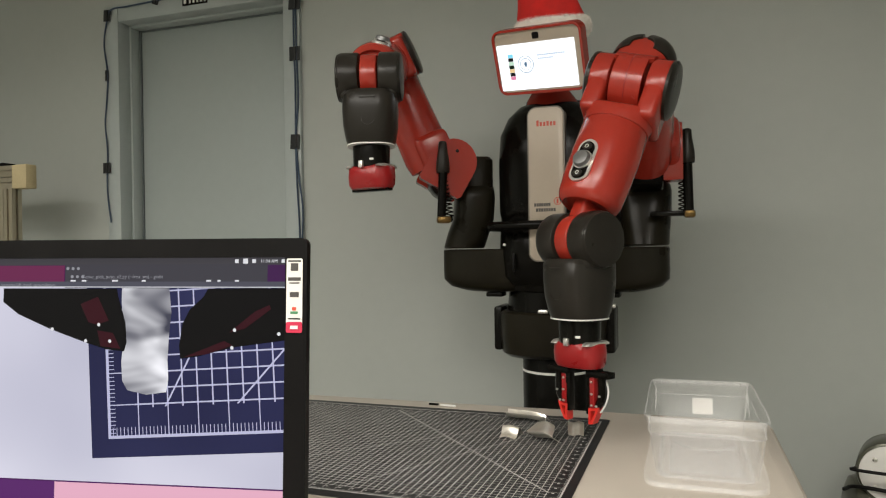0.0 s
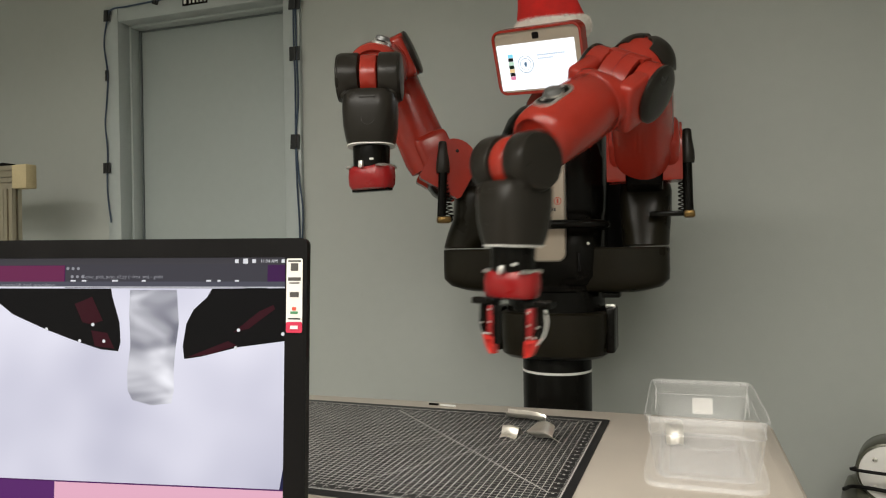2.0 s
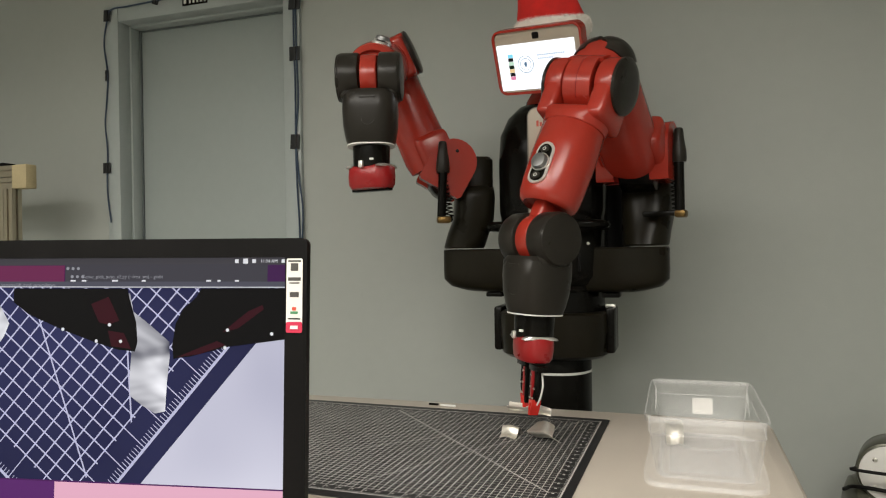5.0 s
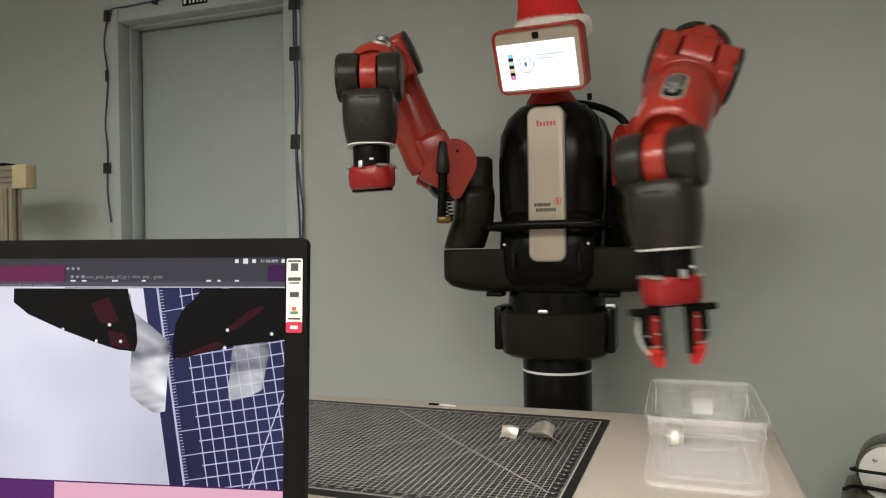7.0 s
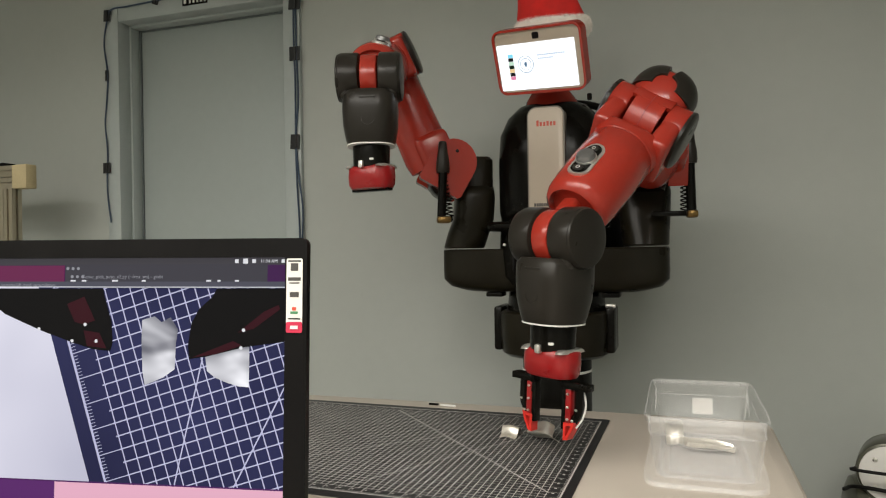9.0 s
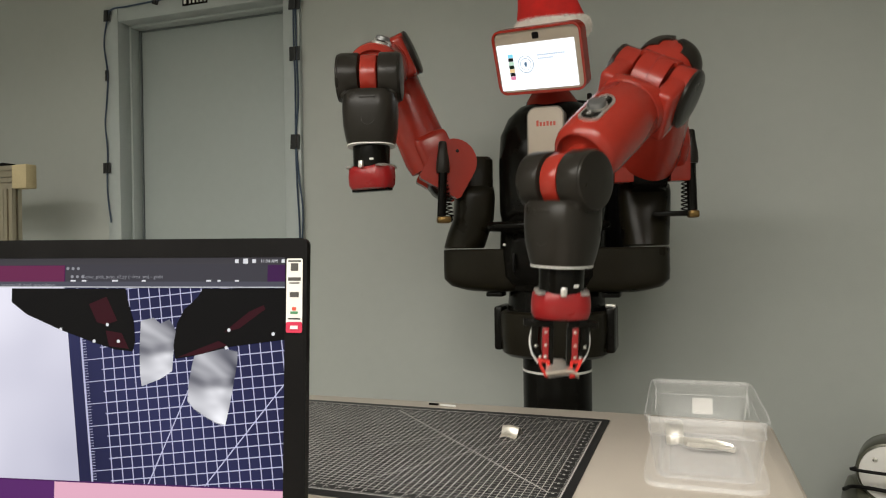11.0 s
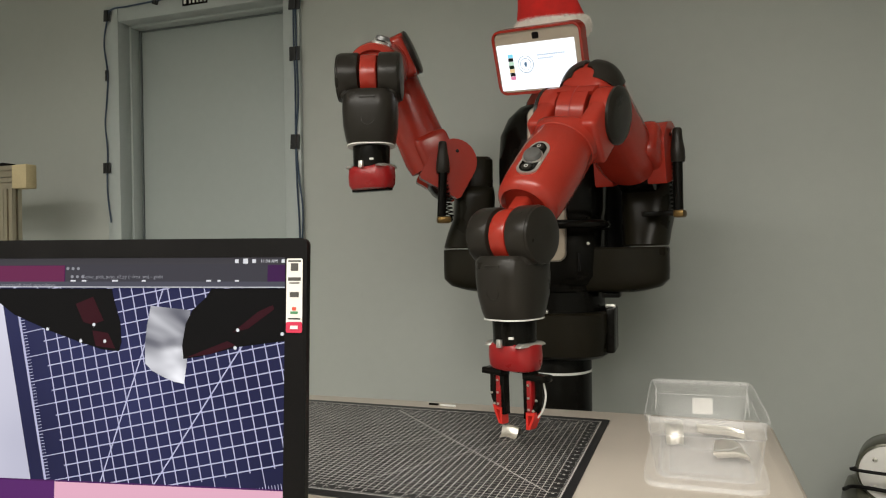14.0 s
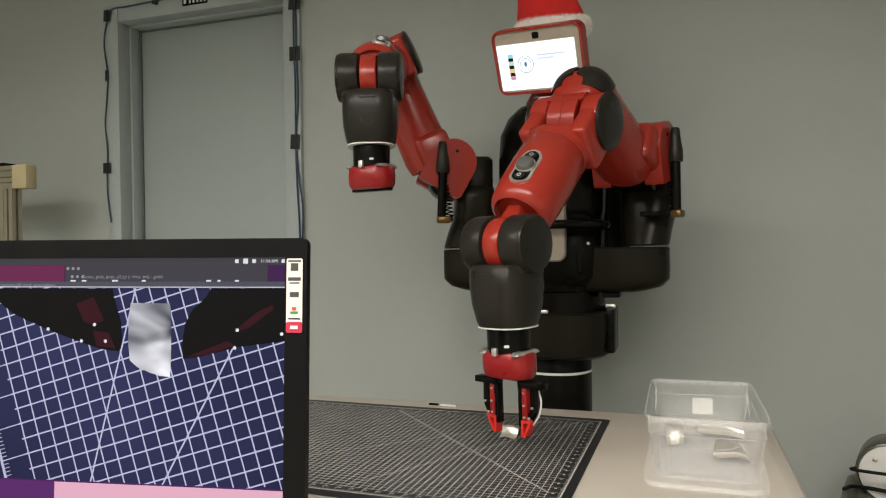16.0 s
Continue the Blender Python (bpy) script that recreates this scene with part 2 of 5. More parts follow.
def drum(bm, r, z0, z1, m=I4, bevel=0.006, n=32, r1=None):
    r1 = r if r1 is None else r1
    s = 1 if z1 > z0 else -1
    return skin(bm, [oval(z0, r - bevel, n=n), oval(z0 + s * bevel * 0.3, r - bevel * 0.3, n=n), oval(z0 + s * bevel, r, n=n),
                     oval(z1 - s * bevel, r1, n=n), oval(z1 - s * bevel * 0.3, r1 - bevel * 0.3, n=n), oval(z1, r1 - bevel, n=n)], m)


def block(bm, size, m=I4, bevel=0.003, seg=2):
    made = bmesh.ops.create_cube(bm, size=1, matrix=m @ Matrix.Diagonal((*size, 1)))
    if bevel:
        edges = {e for v in made["verts"] for e in v.link_edges}
        bmesh.ops.bevel(bm, geom=list(edges), offset=bevel, segments=seg, affect="EDGES", profile=0.5)
    return bm


def tube(bm, path, r, n=10, m=I4):
    pts = [Vector(p) for p in path]
    rings, ref = [], Vector((0.13, 0.21, 0.97))
    for i, p in enumerate(pts):
        d = (pts[min(i + 1, len(pts) - 1)] - pts[max(i - 1, 0)]).normalized()
        a = ref - d * ref.dot(d)
        if a.length < 1e-4:
            a = d.orthogonal()
        a.normalize()
        ref = a
        b = d.cross(a)
        rings.append([p + (a * math.cos(2 * math.pi * k / n) + b * math.sin(2 * math.pi * k / n)) * r for k in range(n)])
    return skin(bm, rings, m)


def bend(points, steps=8):
    """A smooth run through the points."""
    ps = [Vector(p) for p in points]
    ps = [ps[0] * 2 - ps[1]] + ps + [ps[-1] * 2 - ps[-2]]
    out = []
    for a, b, c, d in zip(ps, ps[1:], ps[2:], ps[3:]):
        for k in range(steps):
            u = k / steps
            out.append(0.5 * ((2 * b) + (c - a) * u + (2 * a - 5 * b + 4 * c - d) * u * u + (3 * b - a - 3 * c + d) * u ** 3))
    return out + [ps[-2]]


def rounded(w, h, r, n=6):
    """Outline of a rounded rectangle about the origin."""
    out = []
    for sx, sy, a0 in ((1, 1, 0), (-1, 1, 90), (-1, -1, 180), (1, -1, 270)):
        for k in range(n + 1):
            a = radians(a0 + 90 * k / n)
            out.append((sx * (w / 2 - r) + r * math.cos(a), sy * (h / 2 - r) + r * math.sin(a)))
    return out


def slab(bm, outline, z0, z1, m=I4, soft=0.0):
    """A plate with that outline in xy, from z0 to z1, its rim rounded by soft."""
    if soft:
        c = Vector((sum(p[0] for p in outline), sum(p[1] for p in outline))) / len(outline)
        half = max(abs(p[0] - c.x) for p in outline), max(abs(p[1] - c.y) for p in outline)
        ins = [(c.x + (p[0] - c.x) * (1 - soft / half[0]), c.y + (p[1] - c.y) * (1 - soft / half[1])) for p in outline]
        rings = [[(*p, z0) for p in ins], [(*p, z0 + soft) for p in outline], [(*p, z1 - soft) for p in outline], [(*p, z1) for p in ins]]
    else:
        rings = [[(*p, z0) for p in outline], [(*p, z1) for p in outline]]
    return skin(bm, rings, m)


def hoop(bm, outline, inner, z0, z1, m=I4):
    """A frame between two outlines with as many points, from z0 to z1."""
    a, b, c, d = [[bm.verts.new(m @ Vector((*p, z))) for p in o] for o, z in ((outline, z0), (outline, z1), (inner, z1), (inner, z0))]
    n = len(a)
    for i in range(n):
        j = (i + 1) % n
        for p, q in ((a, b), (b, c), (c, d), (d, a)):
            bm.faces.new((p[i], p[j], q[j], q[i]))
    return bm


def along(a, b):
    """A pose at a with z towards b."""
    a, b = Vector(a), Vector(b)
    return Matrix.Translation(a) @ (b - a).to_track_quat("Z", "Y").to_matrix().to_4x4()


NEW = bmesh.new
TOP = 0.74

# ---- room ----
WY = 0.397          # face of the far wall
DL, DR, DT = -1.96, -1.13, 2.165   # door opening
X0, X1, YB, H = -3.4, 2.6, -5.8, 2.7


def box_between(bm, a, b):
    a, b = Vector(a), Vector(b)
    return block(bm, b - a, Matrix.Translation((a + b) / 2), 0)


def room():
    bm = NEW()
    box_between(bm, (X0, WY, 0), (DL, WY + 0.2, H))
    box_between(bm, (DR, WY, 0), (X1, WY + 0.2, H))
    box_between(bm, (DL, WY, DT), (DR, WY + 0.2, H))
    north = tagged(part("wall_north", bm, WALL, smooth=False), "matt grey-green painted plasterboard wall", "wall", kind="structure")
    for n, a, b in (("wall_south", (X0, YB - 0.2, 0), (X1, YB, H)), ("wall_west", (X0 - 0.2, YB - 0.2, 0), (X0, WY + 0.2, H)),
                    ("wall_east", (X1, YB - 0.2, 0), (X1 + 0.2, WY + 0.2, H))):
        tagged(part(n, box_between(NEW(), a, b), WALL, smooth=False), "plain grey-green painted wall", "wall", kind="structure")
    tagged(part("floor", box_between(NEW(), (X0 - 0.2, YB - 0.2, -0.1), (X1 + 0.2, WY + 0.4, 0)), FLOOR, smooth=False), "grey-brown vinyl floor", "floor", kind="structure")
    tagged(part("ceiling", box_between(NEW(), (X0 - 0.2, YB - 0.2, H), (X1 + 0.2, WY + 0.4, H + 0.1)), CEIL, smooth=False), "off-white mineral fibre ceiling", "ceiling", kind="structure")
    bm = NEW()
    box_between(bm, (X0, WY - 0.012, 0), (DL - 0.08, WY - 0.0005, 0.1))
    box_between(bm, (DR + 0.08, WY - 0.012, 0), (X1, WY - 0.0005, 0.1))
    tagged(part("baseboard", bm, RUBBER, smooth=False), "dark vinyl skirting along the wall", "baseboard", kind="structure")
    # door with its pressed steel frame, deep in the wall
    door = thing("door_1", "closed flush door painted pale blue-grey in a steel frame", "door", kind="structure")
    bm = NEW()
    block(bm, (DR - DL - 0.012, 0.045, DT - 0.01), pose((DL + DR) / 2, WY + 0.132, (DT - 0.01) / 2), 0.002)
    part("door_leaf", bm, DOOR, door)
    for name, a, b in (("frame_jamb", (DL - 0.062, WY - 0.018, 0), (DL + 0.005, WY + 0.055, DT + 0.065)),
                       ("frame_jamb", (DR - 0.005, WY - 0.018, 0), (DR + 0.068, WY + 0.055, DT + 0.065)),
                       ("frame_head", (DL + 0.0055, WY - 0.017, DT - 0.005), (DR - 0.0055, WY + 0.055, DT + 0.065)),
                       ("door_stop", (DL - 0.004, WY + 0.05, 0), (DL + 0.014, WY + 0.106, DT)),
                       ("door_stop", (DR - 0.014, WY + 0.05, 0), (DR + 0.004, WY + 0.106, DT)),
                       ("door_stop", (DL + 0.0145, WY + 0.05, DT - 0.014), (DR - 0.0145, WY + 0.106, DT + 0.004))):
        bm = NEW()
        a, b = Vector(a), Vector(b)
        block(bm, b - a, Matrix.Translation((a + b) / 2), 0.003)
        part(name, bm, FRAME, door)
    bm = NEW()
    box_between(bm, (DL + 0.0145, WY + 0.100, 0), (DL + 0.022, WY + 0.1085, DT - 0.015))
    box_between(bm, (DL + 0.0225, WY + 0.100, DT - 0.021), (DR - 0.015, WY + 0.1085, DT - 0.015))
    part("door_seal", bm, FRAME_DARK, door, "dark grey rubber seal")
    # room plate on the frame's head, its code as plain bars
    plate = thing("door_plate", "small black plastic room plate with pale characters", "sign", pose(-1.55, WY - 0.018, 2.2))
    part("plate", block(NEW(), (0.125, 0.003, 0.034), pose(0, -0.0015, 0), 0.001), BLACK, plate)
    for k, w in enumerate((0.016, 0.012, 0.012, 0.012, 0.012, 0.012)):
        part("character_bar", block(NEW(), (w * 0.75, 0.001, 0.018), pose(-0.048 + 0.0185 * k + (0.006 if k else 0), -0.0034, 0), 0), WHITE, plate, smooth=False)
    # cables taped along the frame
    def taped(label, runs, tapes, r=0.0035):
        c = thing("taped_cable", label, "cable", group="cables taped round the door frame")
        for run in runs:
            part("cable", tube(NEW(), bend(run, 6), r, 8), CABLE, c)
        for x, z, w, h, a in tapes:
            bm = NEW()
            block(bm, (w, 0.004, h), pose(x, WY - 0.025, z, 0, a, 0), 0.0012)
            block(bm, (w * 0.35, 0.013, h * 0.96), pose(x, WY - 0.025, z, 0, a, 0), 0.003)
            part("tape", bm, TAPE, c, "strip of black tape")
    y = WY - 0.024
    taped("thin blue cable taped to the door frame, its end hanging loose", [[(-1.40, y, 2.245), (-1.55, y, 2.232), (-1.75, y, 2.222), (-1.9, y, 2.217), (-1.985, y, 2.212), (-2.012, y, 2.15),
          (-2.025, y, 2.06), (-2.008, y, 1.93), (-2.018, y, 1.8), (-2.026, y, 1.72), (-2.016, y, 1.6), (-2.02, y, 1.5), (-2.018, y, 1.4), (-2.002, y, 1.29)]],
          [(-2.006, 2.19, 0.036, 0.05, 4), (-1.744, 2.225, 0.03, 0.04, 20), (-2.012, 1.93, 0.018, 0.048, 0), (-2.02, 1.528, 0.04, 0.046, 0)])
    taped("pair of blue cables taped down the door frame", [[(-1.40, y, 2.245), (-1.2, y, 2.24), (-1.08, y, 2.2), (-1.074, y, 2.1), (-1.072, y, 1.93), (-1.068, y, 1.75), (-1.08, y, 1.6), (-1.07, y, 1.45), (-1.055, y, 1.32), (-1.06, y, 1.18), (-1.07, y, 0.8), (-1.06, y, 0.2)],
          [(-1.082, y, 2.2), (-1.084, y, 2.0), (-1.08, y, 1.8), (-1.082, y, 1.58), (-1.078, y, 1.4), (-1.07, y, 1.2), (-1.075, y, 0.7), (-1.066, y, 0.2)]],
          [(-1.078, 2.13, 0.05, 0.055, 4), (-1.08, 1.93, 0.046, 0.055, 0), (-1.084, 1.584, 0.04, 0.058, 3), (-1.072, 1.0, 0.04, 0.05, 0)])
    for px, py in PANELS:
        lt = thing("ceiling_light", "recessed fluorescent ceiling panel with white frame", "lamp", pose(px, py, H), "ceiling lights")
        part("frame", hoop(NEW(), rounded(1.3, 0.7, 0.01), rounded(1.2, 0.6, 0.01), -0.03, -0.001), WHITE, lt)
        part("diffuser", slab(NEW(), rounded(1.198, 0.598, 0.009), -0.012, -0.002), LAMP_GLOW, lt)


room()


# ---- tables ----
def folding_table():
    t = thing("folding_table", "beige laminate folding table with rounded corners and steel legs", "table", pose(-0.370, -0.634, 0, 0, 0, 0.5), "folding tables")
    part("tabletop", slab(NEW(), rounded(1.83, 0.76, 0.045, 8), TOP - 0.032, TOP, soft=0.006), LAMINATE, t)
    part("edge_band", hoop(NEW(), rounded(1.834, 0.764, 0.046, 8), rounded(1.822, 0.752, 0.043, 8), TOP - 0.029, TOP - 0.008), EDGING, t)
    for sx in (-1, 1):
        for sy in (-1, 1):
            part("leg", tube(NEW(), [(sx * 0.72, sy * 0.3, 0), (sx * 0.72, sy * 0.3, TOP - 0.03)], 0.014, 12), STEEL, t)
        part("crossbar", tube(NEW(), [(sx * 0.72, -0.3, 0.15), (sx * 0.72, 0.3, 0.15)], 0.011, 10), STEEL, t)
    return t


table = folding_table()
copy_thing(table, pose(-0.378, -1.42, 0))

# ---- cutting mat ----
MAT_X, MAT_Y = 0.1661, -0.3667      # ruled corner


def mat_material():
    m = bpy.data.materials.new("cutting_mat_print")
    m.use_nodes = True
    nt = m.node_tree
    b = nt.nodes["Principled BSDF"]
    tc, sep = nt.nodes.new("ShaderNodeTexCoord"), nt.nodes.new("ShaderNodeSeparateXYZ")
    nt.links.new(tc.outputs["Object"], sep.inputs[0])
    x, y = maths(nt, "MULTIPLY", sep.outputs[0], -1.0), maths(nt, "MULTIPLY", sep.outputs[1], -1.0)
    white, sheet = mat_print(nt, x, y, 0.0015)
    n = nt.nodes.new("ShaderNodeTexNoise")
    n.inputs["Scale"].default_value = 9
    nt.links.new(tc.outputs["Object"], n.inputs["Vector"])
    r = nt.nodes.new("ShaderNodeMapRange")
    r.inputs["To Min"].default_value, r.inputs["To Max"].default_value = 0.75, 1.25
    nt.links.new(n.outputs["Fac"], r.inputs["Value"])
    base = nt.nodes.new("ShaderNodeVectorMath")
    base.operation = "SCALE"
    base.inputs[0].default_value = (0.020, 0.020, 0.021)
    nt.links.new(r.outputs[0], base.inputs["Scale"])
    wear = maths(nt, "MULTIPLY", white, r.outputs[0])
    nt.links.new(mix_color(nt, maths(nt, "MULTIPLY", wear, 0.9), base.outputs[0], (0.66, 0.65, 0.62)), b.inputs["Base Color"])
    b.inputs["Roughness"].default_value = 0.5
    return m


def cutting_mat():
    c = thing("cutting_mat", "dark grey cutting mat with white inch grid on table", "cutting mat", pose(MAT_X, MAT_Y, TOP, 0, 0, -0.9))
    bm = slab(NEW(), [(p[0] - 18 * INCH, p[1] - 12 * INCH) for p in rounded(36 * INCH + 0.036, 24 * INCH + 0.05, 0.008)], 0.0003, 0.003, soft=0.0008)
    part("sheet", bm, mat_material(), c)
    # ruler figures beside the rims, too small to read
    bm = NEW()
    for k in range(1, 24):
        block(bm, (0.0042, 0.0028, 0.0002), pose(-0.015, -k * INCH - 0.005, 0.0031), 0)
    for k in range(1, 36):
        for y in (-0.016, -24 * INCH + 0.016):
            block(bm, (0.0042, 0.0028, 0.0002), pose(-k * INCH + 0.005, y, 0.0031), 0)
    tagged(part("ruler_figures", bm, PAPER, c, "rows of small white figures", smooth=False), kind="stuff")


cutting_mat()


# ---- pens lying by the table's far edge ----
def pens():
    for label, mat, x, y, rz in (("white plastic marker pen lying on the table", WHITE, -0.237, -0.302, 86), ("black marker pen lying on the table", BLACK, -0.281, -0.296, 88)):
        p = thing("marker_pen", label, "pen", pose(x, y, TOP + 0.0032, 0, 0, rz), "marker pens")
        part("barrel", drum(NEW(), 0.0032, -0.022 if mat is WHITE else -0.012, 0.012, pose(0, 0, 0, 90, 0, 0), 0.001, 14), mat, p)
        part("cap", drum(NEW(), 0.0031, 0.0122, 0.021 if mat is WHITE else 0.015, pose(0, 0, 0, 90, 0, 0), 0.0012, 14), WHITE if mat is WHITE else GREY, p)


pens()

# ---- clear bin ----
def clear_bin():
    b = thing("plastic_bin", "clear plastic storage box without lid, standing on the table", "storage box", pose(0.3885, -0.600, TOP + 0.0062, 0, 0, 0.6))
    t = 0.0022

    def wall_rings(inset):
        spec = ((0.0015, 0.085, 0.160), (0.012, 0.091, 0.168), (0.085, 0.101, 0.182), (0.089, 0.104, 0.186), (0.118, 0.1055, 0.189))
        return [oval(z, rx * 0.93 - inset, ry - inset, power=13, n=64) for z, rx, ry in spec]

    bm = NEW()
    outer, inner = wall_rings(0), wall_rings(t)
    for r in inner:
        for k, p in enumerate(r):
            r[k] = (p[0], p[1], p[2] + (t if r is inner[0] else 0))
    skin(bm, outer + inner[::-1], caps=True)
    part("body", bm, CLEAR, b)
    rim = NEW()
    hoop(rim, [p[:2] for p in oval(0, 0.1022, 0.194, power=13, n=64)], [p[:2] for p in oval(0, 0.0992, 0.1905, power=13, n=64)], 0.1172, 0.1192)
    part("rim", rim, CLEAR_RIM, b)
    part("rim_skirt", hoop(NEW(), [p[:2] for p in oval(0, 0.1026, 0.1945, power=13, n=64)], [p[:2] for p in oval(0, 0.1016, 0.1934, power=13, n=64)], 0.1095, 0.1170), CLEAR, b)
    part("base_ridge", hoop(NEW(), [p[:2] for p in oval(0, 0.0805, 0.161, power=11, n=64)], [p[:2] for p in oval(0, 0.075, 0.155, power=11, n=64)], 0.0002, 0.0036), CLEAR_RIM, b)
    part("base_panel", slab(NEW(), rounded(0.125, 0.25, 0.012), 0.0006, 0.0034), CLEAR_RIM, b)
    part("shoulder_ridge", hoop(NEW(), [p[:2] for p in oval(0, 0.0975, 0.1872, power=13, n=64)], [p[:2] for p in oval(0, 0.0955, 0.185, power=13, n=64)], 0.0855, 0.0872), CLEAR_RIM, b)
    for sx in (-1, 1):
        for sy in (-1, 1):
            part("corner_rib", tube(NEW(), [(sx * 0.0815, sy * 0.157, 0.008), (sx * 0.089, sy * 0.172, 0.06), (sx * 0.0935, sy * 0.181, 0.116)], 0.0013, 6), CLEAR_RIM, b)
    for k in range(6):
        part("rim_tab", block(NEW(), (0.003, 0.003, 0.008), pose(-0.08 + 0.032 * k, 0.1855, 0.112), 0.001), CLEAR_RIM, b)
    grip = bend([(-0.052, -0.1745, 0.072), (-0.035, -0.1735, 0.064), (0.0, -0.173, 0.060), (0.035, -0.1735, 0.064), (0.052, -0.1745, 0.072)], 5)
    part("moulded_grip", tube(NEW(), grip, 0.0012, 6), CLEAR_RIM, b)
    for sx in (-1, 1):
        arch = [(sx * (0.092 - 0.003 * math.cos(a)), 0.135 + 0.022 * math.sin(a), 0.052 + 0.055 * math.cos(a)) for a in (-1.45, -1.0, -0.5, 0.0, 0.5, 1.0, 1.45)]
        part("moulded_arch", tube(NEW(), bend(arch, 4), 0.0010, 6), CLEAR_RIM, b)
    part("paper_label", slab(NEW(), rounded(0.041, 0.036, 0.004), -0.0004, 0.0004, pose(0.004, 0.1835, 0.062, 86, 0, 0)), PAPER, b, "blank white sticker")
    for o in b.children:
        o.data.transform(Matrix.Diagonal((1.015, 0.955, 0.957, 1)))
        o.visible_shadow = o.name.startswith("paper")
    lid = thing("bin_lid", "flat clear plastic box lid lying under the storage box", "lid", pose(0.389, -0.612, TOP + 0.0004, 0, 0, -0.6))
    part("lid_plate", slab(NEW(), [p[:2] for p in oval(0, 0.1, 0.176, power=8, n=48)], 0.0, 0.003), CLEAR_RIM, lid)
    part("lid_rim", hoop(NEW(), [p[:2] for p in oval(0, 0.1055, 0.182, power=8, n=48)], [p[:2] for p in oval(0, 0.1005, 0.1765, power=8, n=48)], 0.0, 0.0075), CLEAR_RIM, lid)
    for o in lid.children:
        o.visible_shadow = False
    return b


clear_bin()


# ---- aluminium rack by the wall ----
def slotted(bm, size, length, m=I4):
    """A slotted square profile along z."""
    s, g, d = size / 2, size * 0.12, size * 0.22
    o = [(s, -s), (s, -g), (s - d, -g), (s - d, g), (s, g), (s, s), (g, s), (g, s - d), (-g, s - d), (-g, s), (-s, s), (-s, g), (-s + d, g), (-s + d, -g), (-s, -g), (-s, -s), (-g, -s), (-g, -s + d), (g, -s + d), (g, -s)]
    return skin(bm, [[(*p, 0) for p in o], [(*p, length) for p in o]], m)


def rack():
    r = thing("profile_rack", "rack of slotted aluminium profiles standing by the wall", "rack", pose(-2.172, 0.06, 0))
    for x in (-0.025, -0.072, -0.119, -0.42):
        part("post", slotted(NEW(), 0.045, 1.42, pose(x, 0, 0)), ALU, r, smooth=False)
    for z in (1.4425, 1.4905):
        part("beam", slotted(NEW(), 0.045, 0.46, pose(0, 0, z, 0, -90, 0)), ALU, r, smooth=False)
    part("end_block", block(NEW(), (0.076, 0.05, 0.095), pose(0.039, 0, 1.4675), 0.004), CARTON, r, "beige end block")
    part("foam_pad", block(NEW(), (0.10, 0.06, 0.012), pose(-0.09, 0, 1.5196), 0.003), RUBBER, r)
    part("foot_bar", block(NEW(), (0.5, 0.3, 0.03), pose(-0.23, 0, -0.0 + 0.015), 0.004), ALU, r)


rack()


# ---- compressor on the floor ----
def compressor():
    c = thing("air_compressor", "small olive-grey air compressor with a pale round cover, on the floor", "compressor", pose(0.957, 0.12, 0))
    part("tank", drum(NEW(), 0.115, -0.19, 0.25, pose(0, 0, 0.415, 0, 90, 0), 0.05, 40), TANK, c)
    part("tank_seam", drum(NEW(), 0.1175, -0.11, -0.098, pose(0, 0, 0.415, 0, 90, 0), 0.002, 40), TANK, c)
    face = pose(-0.104, -0.10, 0.558, 90, 0, -16)
    part("cover_rim", drum(NEW(), 0.082, -0.12, 0.0, face, 0.012, 40), TANK, c)
    part("cover_plate", drum(NEW(), 0.073, 0.0, 0.006, face, 0.003, 40), PAPER, c, "cream-coloured round cover plate")
    for k in range(4):
        a = radians(45 + 90 * k)
        part("bolt", drum(NEW(), 0.006, 0.006, 0.011, face @ pose(0.05 * math.cos(a), 0.05 * math.sin(a), 0), 0.0015, 10), SCREW, c)
    part("hub", hoop(NEW(), [p[:2] for p in oval(0, 0.022, n=24)], [p[:2] for p in oval(0, 0.014, n=24)], 0.006, 0.016, face @ pose(0.01, -0.02, 0)), SCREW, c)
    part("hose", tube(NEW(), bend([(-0.19, -0.12, 0.575), (-0.20, -0.15, 0.579), (-0.12, -0.165, 0.577), (0.0, -0.15, 0.57), (0.12, -0.08, 0.53)]), 0.0042, 10), RUBBER, c)
    part("hose", tube(NEW(), bend([(-0.20, -0.03, 0.49), (-0.18, -0.09, 0.518), (-0.08, -0.135, 0.518), (0.02, -0.15, 0.49), (0.07, -0.13, 0.42)]), 0.005, 10), RUBBER, c)
    part("saddle", block(NEW(), (0.2, 0.12, 0.06), pose(0.02, 0, 0.5), 0.008), TANK, c)
    for sx in (-0.1, 0.18):
        for sy in (-0.07, 0.07):
            part("leg", tube(NEW(), [(sx, sy * 1.4, 0), (sx, sy, 0.37)], 0.012, 10), STEEL, c)


compressor()

# ---- monitor with the wrist camera's picture ----
MON = Matrix.Translation((-0.0836, -1.336, 1.1526)) @ pose(0, 0, 0, 0, 0, 10.97) @ pose(0, 0, 0, -3.0, 0, 0) @ pose(0, 0, 0, 0, 0.5, 0)
SW, SH = 0.474, 0.296       # picture area; its upper right corner is the monitor's origin
FEED_V0, FEED_V1 = -0.0355, -0.2705


def flat(bm, pts, y):
    """A plain flat figure on the screen, pts in metres left of and above its upper right corner."""
    bm.faces.new([bm.verts.new((p[0], y, p[1])) for p in pts])
    return bm


def rect(u0, v0, u1, v1):
    return [(u0, v0), (u1, v0), (u1, v1), (u0, v1)]


